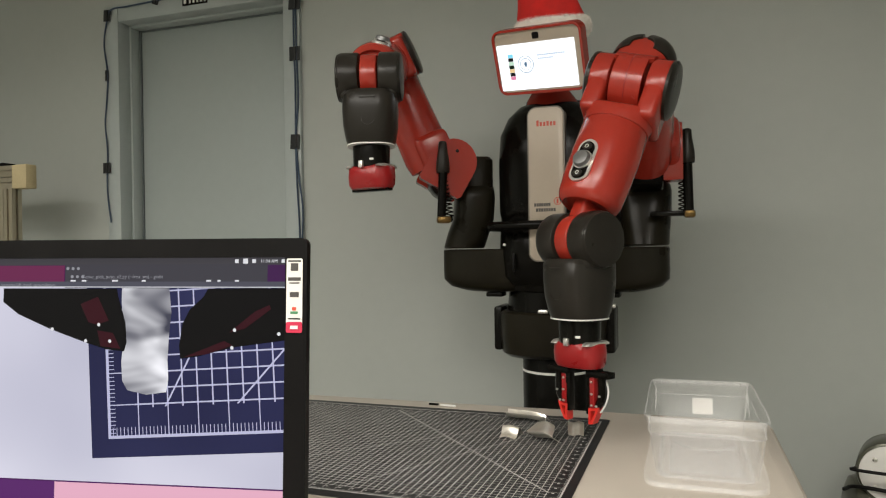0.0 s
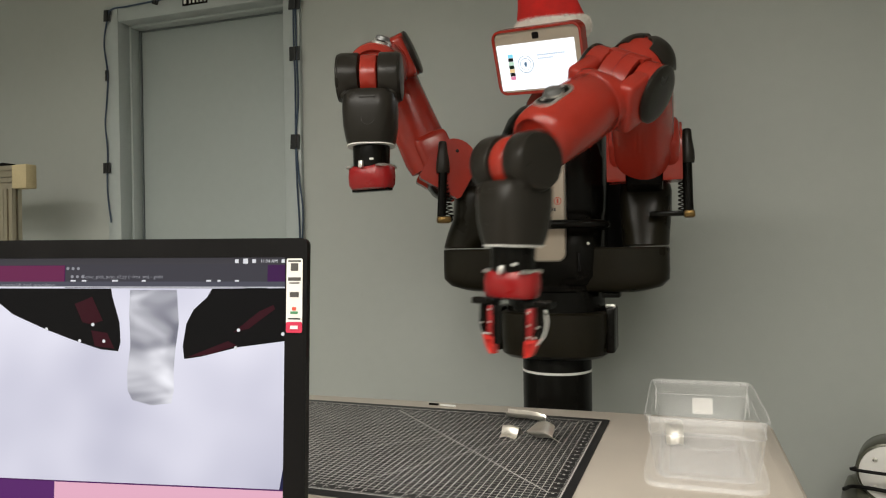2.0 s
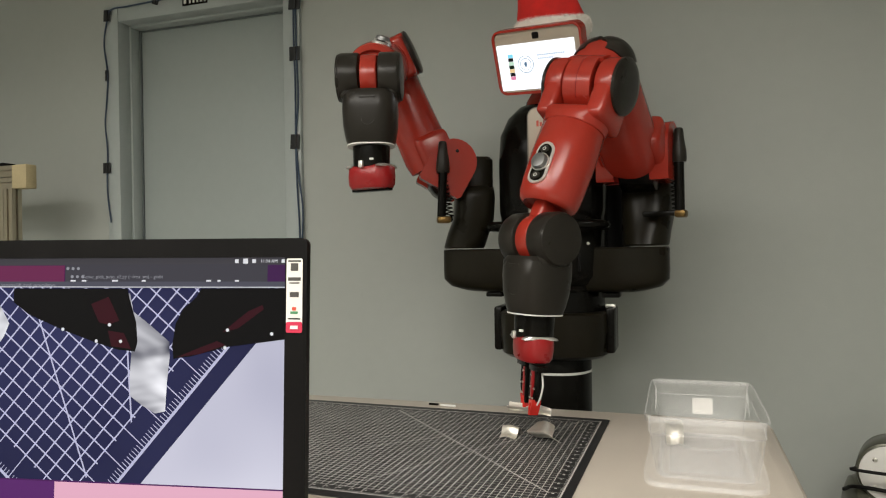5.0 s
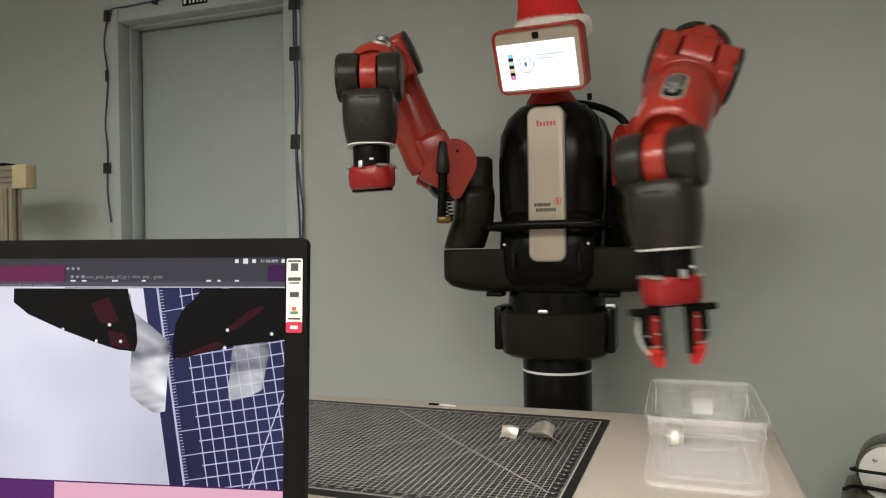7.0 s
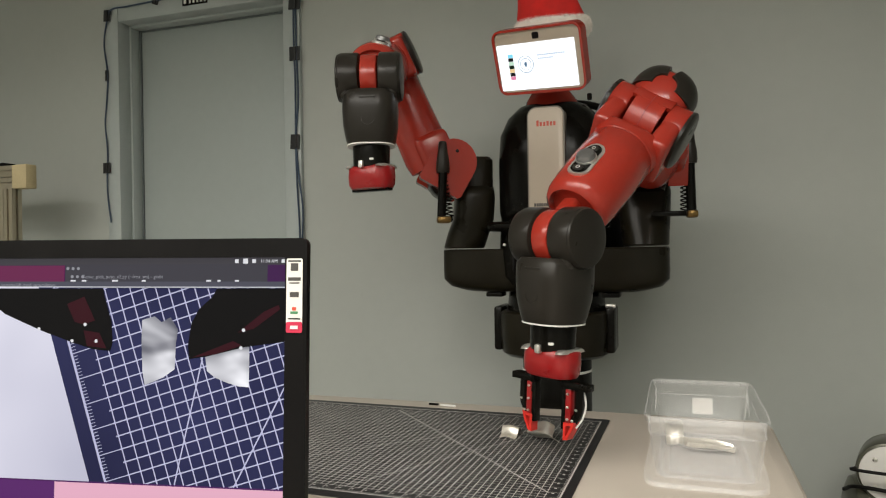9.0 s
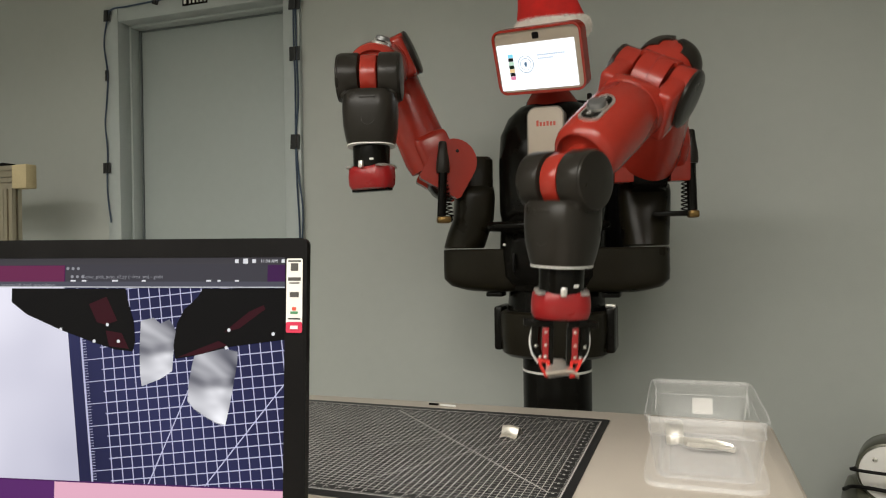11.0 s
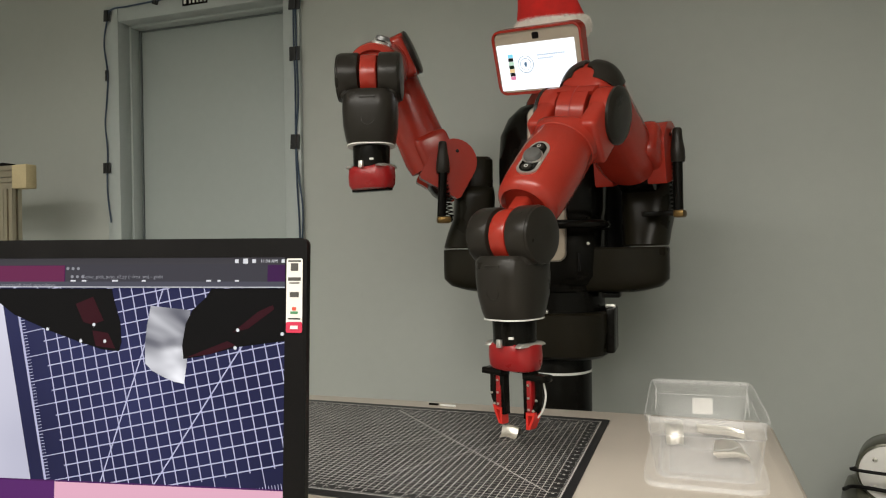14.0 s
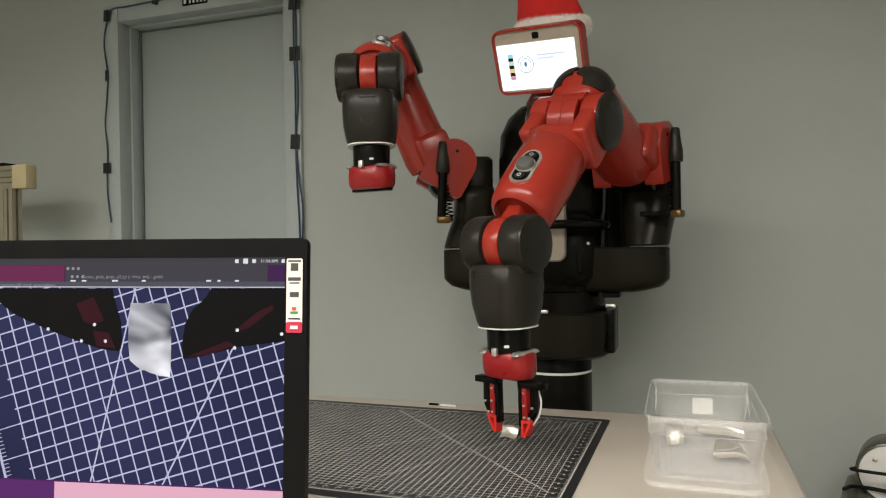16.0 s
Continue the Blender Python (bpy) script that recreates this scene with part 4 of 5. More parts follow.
def head():
    h = pose(0.001, -0.215, 1.6518) @ pose(0, 0, 0, 0, 0, -14.8) @ pose(0, 0, 0, 90 + 24.6, 0, 0) @ pose(0, 0, 0, 0, 0, -3.5)
    hd = part("head_shell", slab(NEW(), rounded(0.251, 0.171, 0.024, 8), -0.045, 0.0, h, 0.012), RED, ROBOT, "red rounded display housing")
    part("screen_bezel", slab(NEW(), rounded(0.240, 0.160, 0.018, 8), -0.01, 0.0012, h), BEIGE, hd, "grey-beige screen surround")
    part("head_rim", hoop(NEW(), rounded(0.2535, 0.1735, 0.025, 8), rounded(0.241, 0.161, 0.018, 8), -0.012, 0.006, h), RED, hd)
    part("face_screen", slab(NEW(), rounded(0.2228, 0.1228, 0.003, 3), 0.0, 0.0022, h @ pose(-0.0064, -0.0135, 0)), glow("face_white", (0.92, 0.96, 1.0), 1.35), hd, "bright white screen with a round emblem and colour squares")
    part("head_camera", slab(NEW(), rounded(0.019, 0.017, 0.004, 4), 0.0, 0.0026, h @ pose(0.0, 0.0645, 0)), BEZEL, hd)
    for k, col in enumerate(((0.25, 0.75, 0.95), (0.01, 0.01, 0.01), (0.55, 0.75, 0.6), (0.01, 0.02, 0.01), (0.85, 0.6, 0.3), (0.01, 0.01, 0.01), (0.75, 0.25, 0.4))):
        part("colour_square", slab(NEW(), rounded(0.015, 0.0095, 0.0005, 1), 0.002, 0.0027, h @ pose(-0.080, 0.0175 - 0.0098 * k, 0)), glow("square_%s" % "abcdefg"[k], col, 1.0), hd, smooth=False)
    ink = glow("screen_ink", (0.12, 0.2, 0.3), 1.0)
    for r0, r1 in ((0.016, 0.0147), (0.023, 0.0215)):
        part("emblem_ring", hoop(NEW(), [p[:2] for p in oval(0, r0, n=32)], [p[:2] for p in oval(0, r1, n=32)], 0.002, 0.0027, h @ pose(-0.038, -0.0075, 0)), ink, hd)
    part("emblem_core", slab(NEW(), [p[:2] for p in oval(0, 0.004, 0.007, n=16)], 0.002, 0.0027, h @ pose(-0.038, -0.0075, 0)), ink, hd)
    pale = glow("screen_pale_ink", (0.36, 0.46, 0.6), 1.0)
    for k in range(12):
        part("screen_line", slab(NEW(), rounded(0.0042, 0.004, 0.0005, 1), 0.002, 0.0027, h @ pose(0.0005 + 0.0066 * k, 0.0135, 0)), pale, hd, smooth=False)
    for k in range(7):
        part("screen_line", slab(NEW(), rounded(0.0042, 0.004, 0.0005, 1), 0.002, 0.0027, h @ pose(0.0005 + 0.0066 * k, 0.0045, 0)), pale, hd, smooth=False)
    # red hat with a fluffy brim, pulled over the back of the head
    hat = thing("santa_hat", "red felt hat with fluffy white brim on the robot's head", "hat", Matrix.Translation((0.024, -0.140, 1.734)) @ pose(0, 0, 0, 8, 5, -14))
    rng = random.Random(3)
    bm = NEW()
    rings = []
    for k in range(9):
        z = 0.028 + 0.026 * k
        r = 0.099 * (1 - (k / 9.8) ** 1.5)
        ring = oval(z, r + 0.003 * math.sin(3 * k), r * 0.56, cx=-0.007 * k - 0.004, cy=0.004 * k, n=40)
        rings.append([(p[0] * (1 + 0.02 * math.sin(5 * math.atan2(p[1], p[0]) + k)), p[1] * (1 + 0.03 * math.sin(4 * math.atan2(p[1], p[0]) - k)), p[2]) for p in ring])
    skin(bm, rings)
    part("crown", bm, FELT, hat)
    part("drooping_tip", skin(NEW(), [oval(z, r, r * 0.7, cx=cx, cy=0.03, n=24) for z, r, cx in ((-0.035, 0.008, -0.104), (-0.02, 0.018, -0.103), (0.03, 0.025, -0.098), (0.09, 0.03, -0.088), (0.15, 0.03, -0.06))]), FELT, hat)
    bm = NEW()
    rings = []
    for k in range(13):
        a = math.pi * 2 * k / 12
        rings.append([(p[0] * 1, p[1], p[2]) for p in oval(0.018 + 0.024 * math.cos(a), 0.092 + 0.016 * math.sin(a), 0.052 + 0.014 * math.sin(a), n=48)])
    skin(bm, rings, caps=False)
    # tufts all over the brim
    tri = []
    for _ in range(9000):
        a, b = rng.uniform(0, 2 * math.pi), rng.uniform(0, 2 * math.pi)
        rx, ry = 0.092 + 0.016 * math.sin(b), 0.052 + 0.014 * math.sin(b)
        p = Vector((rx * math.cos(a), ry * math.sin(a), 0.018 + 0.024 * math.cos(b)))
        nrm = Vector((math.cos(a) * math.sin(b), math.sin(a) * math.sin(b), math.cos(b)))
        t = nrm.orthogonal().normalized()
        t.rotate(Matrix.Rotation(rng.uniform(0, 6.28), 3, nrm))
        tip = p + (nrm + Vector((rng.gauss(0, 0.5), rng.gauss(0, 0.5), rng.gauss(0, 0.5)))).normalized() * rng.uniform(0.004, 0.010)
        tri.append((p - t * 0.0008, p + t * 0.0008, tip))
    for q in tri:
        bm.faces.new([bm.verts.new(v) for v in q])
    part("fur_brim", bm, FUR, hat, "fluffy white brim")


def link_upper_shoulder():
    o = part("upper_shoulder", skin(NEW(), [oval(z, rx, ry, cx=cx, n=48, power=pw) for z, rx, ry, cx, pw in ((0.077, 0.057, 0.058, 0, 2), (0.081, 0.0605, 0.0615, 0, 2), (0.12, 0.061, 0.064, -0.012, 2.3), (0.16, 0.060, 0.068, -0.026, 2.7),
                      (0.225, 0.058, 0.070, -0.032, 3.2), (0.243, 0.055, 0.067, -0.033, 3.4), (0.250, 0.053, 0.060, -0.034, 3.2), (0.258, 0.050, 0.045, -0.036, 3.2), (0.335, 0.046, 0.042, -0.040, 3.4), (0.345, 0.038, 0.034, -0.040, 3.2))]), OLIVE, ROBOT, "dark shoulder housing")
    bm = NEW()
    drum(bm, 0.055, -0.046, 0.046, Matrix.Translation((0.05, 0, 0.275)) @ pose(0, 0, 0, -90, 0, 0), 0.006)
    part("pivot_housing", bm, BLACK, o)
    # counterbalance spring on its rod, with top cap and lower bracket
    y = 0.106
    part("spring_cap", skin(NEW(), [oval(z, r, r, cx=0.072, cy=y, n=20) for z, r in ((0.290, 0.018), (0.300, 0.0195), (0.320, 0.0185), (0.350, 0.0135), (0.374, 0.0115), (0.378, 0.008))]), GREY, o)
    part("spring_rod", tube(NEW(), [(0.078, y + 0.002, 0.165), (0.072, y, 0.295)], 0.0125, 16), BLACK, o)
    bm = NEW()
    tube(bm, [(0.052 + 0.010 * math.cos(a * 0.7) + 0.02 * a / 110, y - 0.012 + 0.010 * math.sin(a * 0.7), 0.165 + 0.0012 * a) for a in range(110)], 0.0021, 6)
    part("spring", bm, BLACK, o)
    part("lower_bracket", block(NEW(), (0.04, 0.028, 0.020), pose(0.072, y + 0.004, 0.158), 0.006), BRASS, o)
    part("bracket_arm", block(NEW(), (0.03, 0.09, 0.014), pose(0.06, 0.055, 0.16), 0.004), BLACK, o)
    return o


def link_shoulder():
    c = Matrix.Translation((0.036, -0.048, 0))
    bm = NEW()
    for s in (-1, 1):
        # upright cheek plate: round above, flat below
        plate = [(-0.066, -0.078), (-0.060, -0.086), (0.060, -0.086), (0.066, -0.078)] + [(0.066 * math.cos(radians(a)), 0.066 * math.sin(radians(a))) for a in range(0, 181, 12)]
        slab(bm, [(0.8 * a + 0.6 * b, 0.6 * a - 0.8 * b) for a, b in plate], s * 0.046, s * 0.093, c)
    block(bm, (0.115, 0.10, 0.172), pose(0.085, -0.018, 0), 0.02, 3)
    o = part("shoulder", bm, RED, ROBOT, "glossy red shoulder joint cover")
    part("seam_ring", drum(NEW(), 0.0675, 0.108, 0.124, pose(0, 0, 0, 0, 90, 0), 0.003, 40), BLACK, o)
    for s in (-1, 1):
        part("bolt", drum(NEW(), 0.005, s * 0.092, s * 0.0945, Matrix.Translation((0.06, -0.07, 0)), 0.001, 10), BLACK, o)
    return o


def link_upper_arm():
    bm = NEW()
    skin(bm, [oval(z, rx, ry, cx=cx, n=40, power=p) for z, rx, ry, cx, p in ((-0.05, 0.064, 0.066, 0.004, 2.4), (-0.02, 0.071, 0.072, 0.003, 2.4), (0.05, 0.071, 0.070, 0.003, 2.4), (0.12, 0.070, 0.068, 0.002, 2.4), (0.18, 0.069, 0.067, 0.001, 2.4),
              (0.225, 0.069, 0.068, 0.001, 2.4), (0.258, 0.067, 0.067, 0.002, 2.4), (0.288, 0.058, 0.060, 0.003, 2.3), (0.306, 0.043, 0.046, 0.004, 2.2), (0.314, 0.026, 0.030, 0.005, 2.1))])
    side_y(-0.024, 0.024, 0.058, 0.069, 0.2624, bm)
    block(bm, (0.075, 0.048, 0.085), pose(0.035, 0, 0.250), 0.010)
    o = part("upper_arm", bm, RED, ROBOT, "glossy red upper arm")
    for s in (-1, 1):
        bm = NEW()
        # quarter shell hugging the elbow's rounded end
        n1, n2 = 10, 10
        grid = []
        for lift in (0.0, 0.005):
            g = []
            for i in range(n1 + 1):
                row = []
                az = radians(s * (9 + 86 * i / n1))            # from the back ridge outwards
                for j in range(n2 + 1):
                    el = radians(2 + 9 * math.cos(math.pi * 2 * i / n1) + (70 - 9 * math.cos(math.pi * 2 * i / n1)) * j / n2)
                    r = 0.0685 + lift
                    p = Vector((-math.cos(az) * math.cos(el), math.sin(az) * math.cos(el), math.sin(el)))
                    q = Vector([math.copysign(abs(v) ** 0.86, v) for v in p])
                    row.append(bm.verts.new((0.001 + q.x * r, q.y * r * 1.0, 0.2475 + q.z * r)))
                g.append(row)
            grid.append(g)
        for g in grid:
            for i in range(n1):
                for j in range(n2):
                    bm.faces.new((g[i][j], g[i + 1][j], g[i + 1][j + 1], g[i][j + 1]))
        a, b = grid
        rim = [(i, 0) for i in range(n1)] + [(n1, j) for j in range(n2)] + [(i, n2) for i in range(n1, 0, -1)] + [(0, j) for j in range(n2, 0, -1)]
        for (i, j), (k, l) in zip(rim, rim[1:] + rim[:1]):
            bm.faces.new((a[i][j], a[k][l], b[k][l], b[i][j]))
        part("bumper", bm, GREY, o, "dark grey elbow bumper")
    bm = NEW()
    for half, a0, a1, r in ((0.0335, -38, 112, 0.0668), (0.0430, 106, 168, 0.0672)):
        rings = []
        for k in range(13):
            a = radians(a0 + (a1 - a0) * k / 12)
            rings.append([(0.069 + q * math.cos(a), y, 0.2624 + q * math.sin(a)) for q, y in ((r - 0.01, -half), (r - 0.01, half), (r - 0.0012, half), (r, half - 0.0012), (r, -half + 0.0012), (r - 0.0012, -half))])
        skin(bm, rings)
    part("elbow_plate", bm, RED, o)
    seam = [(0.069 + 0.0672 * math.cos(radians(a)), 0.0, 0.2624 + 0.0672 * math.sin(radians(a))) for a in range(20, 166, 8)]
    part("plate_seam", tube(NEW(), seam, 0.0007, 6), GRIP_RED, o)
    for y, z in ((-0.0655, 0.10), (-0.0655, 0.16), (0.0655, 0.10), (0.0655, 0.16)):
        part("bolt", drum(NEW(), 0.005, 0, math.copysign(0.002, y), Matrix.Translation((0, y * 0.985, z)) @ pose(0, 0, 0, -90, 0, 0), 0.0007, 10), BLACK, o)
    return o


def link_elbow():
    bm = NEW()
    for s in (-1, 1):
        drum(bm, 0.0625, s * 0.0395, s * 0.084, I4, 0.006, 40)
        block(bm, (0.098, 0.112, 0.0430), pose(0.052, 0, s * 0.0605), 0.012, 3)
    skin(bm, [oval(z, rx, ry, n=40, power=p) for z, rx, ry, p in ((0.076, 0.066, 0.046, 4), (0.080, 0.074, 0.056, 3.6), (0.090, 0.0765, 0.066, 2.6), (0.104, 0.0725, 0.0705, 2.0), (0.1165, 0.0715, 0.0705, 2.0), (0.118, 0.070, 0.069, 2.0))], Matrix.Rotation(Q90, 4, "Y"))
    o = part("elbow", bm, RED, ROBOT, "glossy red elbow fork")
    for s in (-1, 1):
        part("end_cap", skin(NEW(), [oval(s * z, r, n=40) for z, r in ((0.0815, 0.063), (0.088, 0.0635), (0.0925, 0.058), (0.095, 0.044), (0.096, 0.02))]), GREY, o, "dark grey domed end cap")
    return o


def link_forearm():
    bm = NEW()
    skin(bm, [oval(z, r, n=44) for z, r in ((0.0135, 0.066), (0.015, 0.0690), (0.017, 0.0705), (0.08, 0.0715), (0.15, 0.070), (0.183, 0.067), (0.196, 0.062), (0.203, 0.052), (0.195, 0.046))])
    block(bm, (0.060, 0.040, 0.10), pose(0.004, 0, 0.205), 0.010, 3)
    side_y(-0.0195, 0.0195, 0.0535, 0.01, 0.2707, bm)
    o = part("forearm", bm, RED, ROBOT, "glossy red forearm cover")
    nav = Matrix.Rotation(radians(-15), 4, "Z") @ Matrix.Translation((-0.069, 0, 0.128)) @ pose(0, 0, 0, 0, -90, 0)
    pill = rounded(0.098, 0.046, 0.0229, 10)

    def onto(outline, h0, h1, bm):
        """A plate that follows the forearm's round side."""
        rings = []
        for h in (h0, h1):
            rings.append([(p[0], p[1], h - 0.0705 + math.sqrt(max(0.0, 0.0705 ** 2 - p[1] ** 2))) for p in outline])
        return skin(bm, rings, nav)

    part("button_plate", onto(pill, -0.004, 0.0035, NEW()), SILVER, o, "oval silver button panel")
    part("panel_inlay", onto(rounded(0.086, 0.034, 0.0169, 10), 0.0, 0.0042, NEW()), BLACK, o)
    part("scroll_knob", skin(NEW(), [oval(z, r, n=28) for z, r in ((0.0, 0.0185), (0.010, 0.0185), (0.015, 0.016), (0.0165, 0.010))], nav), STEEL, o, "round steel-grey scroll knob")
    part("knob_ring", hoop(NEW(), [p[:2] for p in oval(0, 0.0208, n=28)], [p[:2] for p in oval(0, 0.0188, n=28)], 0.001, 0.006, nav), SILVER, o)
    for x in (-0.031, 0.031):
        part("button", slab(NEW(), [p[:2] for p in oval(0, 0.0085, 0.011, n=20)], 0.002, 0.0062, nav @ pose(x, 0, 0), 0.0012), GREY, o)
        part("button_mark", hoop(NEW(), [p[:2] for p in oval(0, 0.0042, n=16)], [p[:2] for p in oval(0, 0.003, n=16)], 0.0060, 0.0066, nav @ pose(x, 0, 0)), WHITE, o)
    return o


def link_wrist():
    bm = NEW()
    for s in (-1, 1):
        drum(bm, 0.0575, s * 0.0225, s * 0.070, I4, 0.005, 40)
    skin(bm, [oval(z, rx, ry, n=44, power=p) for z, rx, ry, p in ((0.038, 0.052, 0.060, 3.4), (0.048, 0.0625, 0.066, 3.2), (0.080, 0.064, 0.0675, 3.0), (0.115, 0.0625, 0.0655, 2.8), (0.146, 0.058, 0.060, 2.5), (0.1585, 0.0545, 0.056, 2.4))], Matrix.Rotation(Q90, 4, "Y") )
    for s in (-1, 1):
        block(bm, (0.05, 0.085, 0.045), pose(0.035, 0, s * 0.0425), 0.012, 3)
    o = part("wrist", bm, GREY, ROBOT, "charcoal grey wrist housing")
    for s in (-1, 1):
        part("end_cap", skin(NEW(), [oval(s * z, r, n=40) for z, r in ((0.0695, 0.0555), (0.0735, 0.054), (0.076, 0.045), (0.0765, 0.02))]), GREY, o)
    part("light_ring", skin(NEW(), [oval(z, rx, ry, n=44, power=2.4) for z, rx, ry in ((0.1587, 0.0555, 0.0570), (0.1613, 0.0555, 0.0570))], Matrix.Rotation(Q90, 4, "Y")), WHITE, o, "thin white ring")
    part("embossed_mark", hoop(NEW(), [p[:2] for p in oval(0, 0.013, 0.015, n=24)], [p[:2] for p in oval(0, 0.0115, 0.0135, n=24)], 0, 0.0015, pose(0.108, -0.0645, 0.0, 90, 0, 0)), GREY, o)
    part("edge_strip", block(NEW(), (0.006, 0.003, 0.036), pose(0.058, -0.0655, 0), 0.001), GREY, o)
    return o


def link_gripper():
    m = NEW()
    skin(m, [oval(z, r, n=36) for z, r in ((0.050, 0.042), (0.062, 0.0435), (0.10, 0.0425), (0.112, 0.0425), (0.114, 0.040))])
    o = part("gripper_mount", m, BLACK, ROBOT, "black cylindrical tool flange")
    part("gripper_body", skin(NEW(), [oval(z, rx, ry, n=44, power=p) for z, rx, ry, p in ((0.111, 0.036, 0.050, 2.6), (0.115, 0.0390, 0.0540, 2.6), (0.135, 0.0395, 0.0565, 2.5), (0.154, 0.0370, 0.0555, 2.5), (0.162, 0.0320, 0.0510, 2.5), (0.164, 0.026, 0.044, 2.4))]), GRIP_RED, o, "rounded red gripper body")
    for s in (-1, 1):
        part("silver_trim", skin(NEW(), [oval(z, rx, 0.011, cy=s * 0.040, n=20, power=3) for z, rx in ((0.1085, 0.030), (0.1115, 0.0375), (0.1150, 0.0405))]), SILVER, o, "bright silver trim")
    part("plug", block(NEW(), (0.010, 0.012, 0.016), pose(-0.0435, 0.0, 0.109), 0.002), SILVER, o)
    part("status_light", block(NEW(), (0.004, 0.010, 0.005), pose(-0.0365, 0.0235, 0.098, 0, 0, -32), 0.001), WHITE, o)
    part("slide_rail", block(NEW(), (0.020, 0.10, 0.006), pose(0, 0, 0.1655), 0.001), BLACK, o)
    for ob in (o, *o.children):
        ob.data.transform(Matrix.Translation((0, 0, -0.019)))
    return o


def link_finger(s):
    """A finger whose inner face lies at y = 0; s: the side to which its body leans."""
    bm = NEW()
    block(bm, (0.024, 0.056, 0.017), pose(0, s * 0.026, 0.191), 0.002)
    block(bm, (0.018, 0.011, 0.030), pose(0, s * 0.005, 0.212), 0.002)
    tube(bm, [(0, s * 0.030, 0.198), (0, s * 0.031, 0.245), (0, s * 0.028, 0.262), (0, s * 0.016, 0.286)], 0.0088, 8)
    block(bm, (0.017, 0.009, 0.104), pose(0, s * 0.001, 0.250), 0.0015)
    o = part("finger", bm, BLACK, ROBOT, "black gripper finger with red pad")
    part("finger_bar", block(NEW(), (0.0190, 0.0125, 0.085), pose(0, s * 0.0118, 0.243), 0.002), GRIP_RED, o, "red plastic bar")
    bm = NEW()
    tri = [(0.003, 0.284), (0.027, 0.279), (0.022, 0.300), (0.012, 0.326), (0.003, 0.328)]
    hole = [(0.0085, 0.291), (0.0195, 0.289), (0.0165, 0.300), (0.0100, 0.316), (0.0080, 0.317)]
    rot = Matrix(((0, 0, 1, 0), (s, 0, 0, 0), (0, 1, 0, 0), (0, 0, 0, 1)))
    hoop(bm, tri, hole, -0.0095, 0.0095, rot)
    part("finger_tip", bm, RED_TIP, o, "slotted bright red finger tip", smooth=False)
    for y, z in ((0.0118, 0.212), (0.0118, 0.245), (0.0118, 0.275), (0.030, 0.248), (0.022, 0.276)):
        for sx in (-1, 1):
            part("screw", drum(NEW(), 0.0034, 0, 0.0026, Matrix.Translation((sx * (0.0093 if y < 0.02 else 0.0080), s * y, z)) @ pose(0, 0, 0, 0, 90 * sx, 0), 0.001, 8), SCREW, o)
    part("air_tube", tube(NEW(), bend([(0.004, s * 0.036, 0.2), (0.006, s * 0.041, 0.235), (0.004, s * 0.036, 0.27), (0.002, s * 0.024, 0.295)]), 0.002, 8), WHITE, o)
    for ob in (o, *o.children):
        ob.data.transform(Matrix.Translation((0, 0, 0.1465)) @ Matrix.Diagonal((1, 1, 0.75, 1)) @ Matrix.Translation((0, 0, -0.1805)))
    return o


torso()
head()
MAKERS = (link_upper_shoulder, link_shoulder, link_upper_arm, link_elbow, link_forearm, link_wrist, link_gripper)
LEFT_ARM = [f() for f in MAKERS]
FINGERS = [link_finger(-1), link_finger(1)]
for ob, m in zip(LEFT_ARM, joints((-0.351, -1.163, 1.337, 1.795, -0.410, 1.257, 0.460), -1)):
    copy_thing(ob, m)

# ---- sheet metal scraps ----
def scrap(name_label, w, l, shape, m):
    """A bent offcut of thin sheet: shape(u, v) gives the place of a point of it, u and v from -1 to 1."""
    bm, n = NEW(), 14
    top = [[Vector(shape(2 * i / n - 1, 2 * j / n - 1)) for j in range(n + 1)] for i in range(n + 1)]
    sides = []
    for off in (0.0, 0.0011):
        sides.append([[bm.verts.new((p.x * w / 2, p.y * l / 2, p.z + off)) for p in row] for row in top])
    for g in sides:
        for i in range(n):
            for j in range(n):
                bm.faces.new((g[i][j], g[i + 1][j], g[i + 1][j + 1], g[i][j + 1]))
    a, b = sides
    rim = [(i, 0) for i in range(n)] + [(n, j) for j in range(n)] + [(i, n) for i in range(n, 0, -1)] + [(0, j) for j in range(n, 0, -1)]
    for (i, j), (k, q) in zip(rim, rim[1:] + rim[:1]):
        bm.faces.new((a[i][j], a[k][q], b[k][q], b[i][j]))
    low = min(v.co.z for v in bm.verts)
    for v in bm.verts:
        v.co.z -= low
    ob = part("metal_scrap", bm, SCRAP, None, m=m, angle=60)
    tagged(ob, name_label, "metal scrap", "metal scraps")
    return ob


def turned(a, x, y, z):
    a = math.radians(a)
    return (x * math.cos(a) - y * math.sin(a), x * math.sin(a) + y * math.cos(a), z)


def steps(v, *knots):
    """Straight runs between knots (v, value)."""
    for (a, p), (b, q) in zip(knots, knots[1:]):
        if v <= b:
            return p + (q - p) * (v - a) / (b - a)
    return knots[-1][1]


def folded(u, v):
    """A sheet folded along a raised crease: a broad bright face rising behind it, a dark one tucked in below."""
    y = steps(v, (-1, -0.15), (-0.35, -0.86), (0.6, 0.30), (1, 0.62))
    z = steps(v, (-1, 0.0), (-0.35, 0.014), (0.6, 0.030), (1, 0.018))
    x = u * steps(v, (-1, 0.85), (-0.35, 0.92), (0.6, 0.60), (1, 0.4)) + 0.34 * max(0, -v - 0.2) - 0.12 * max(0, v)
    return turned(-20, x, y, z - 0.010 * max(0, u) ** 2 + 0.003 * u + 0.007 * max(0, 0.5 - abs(u + 0.3)) * max(0, v))


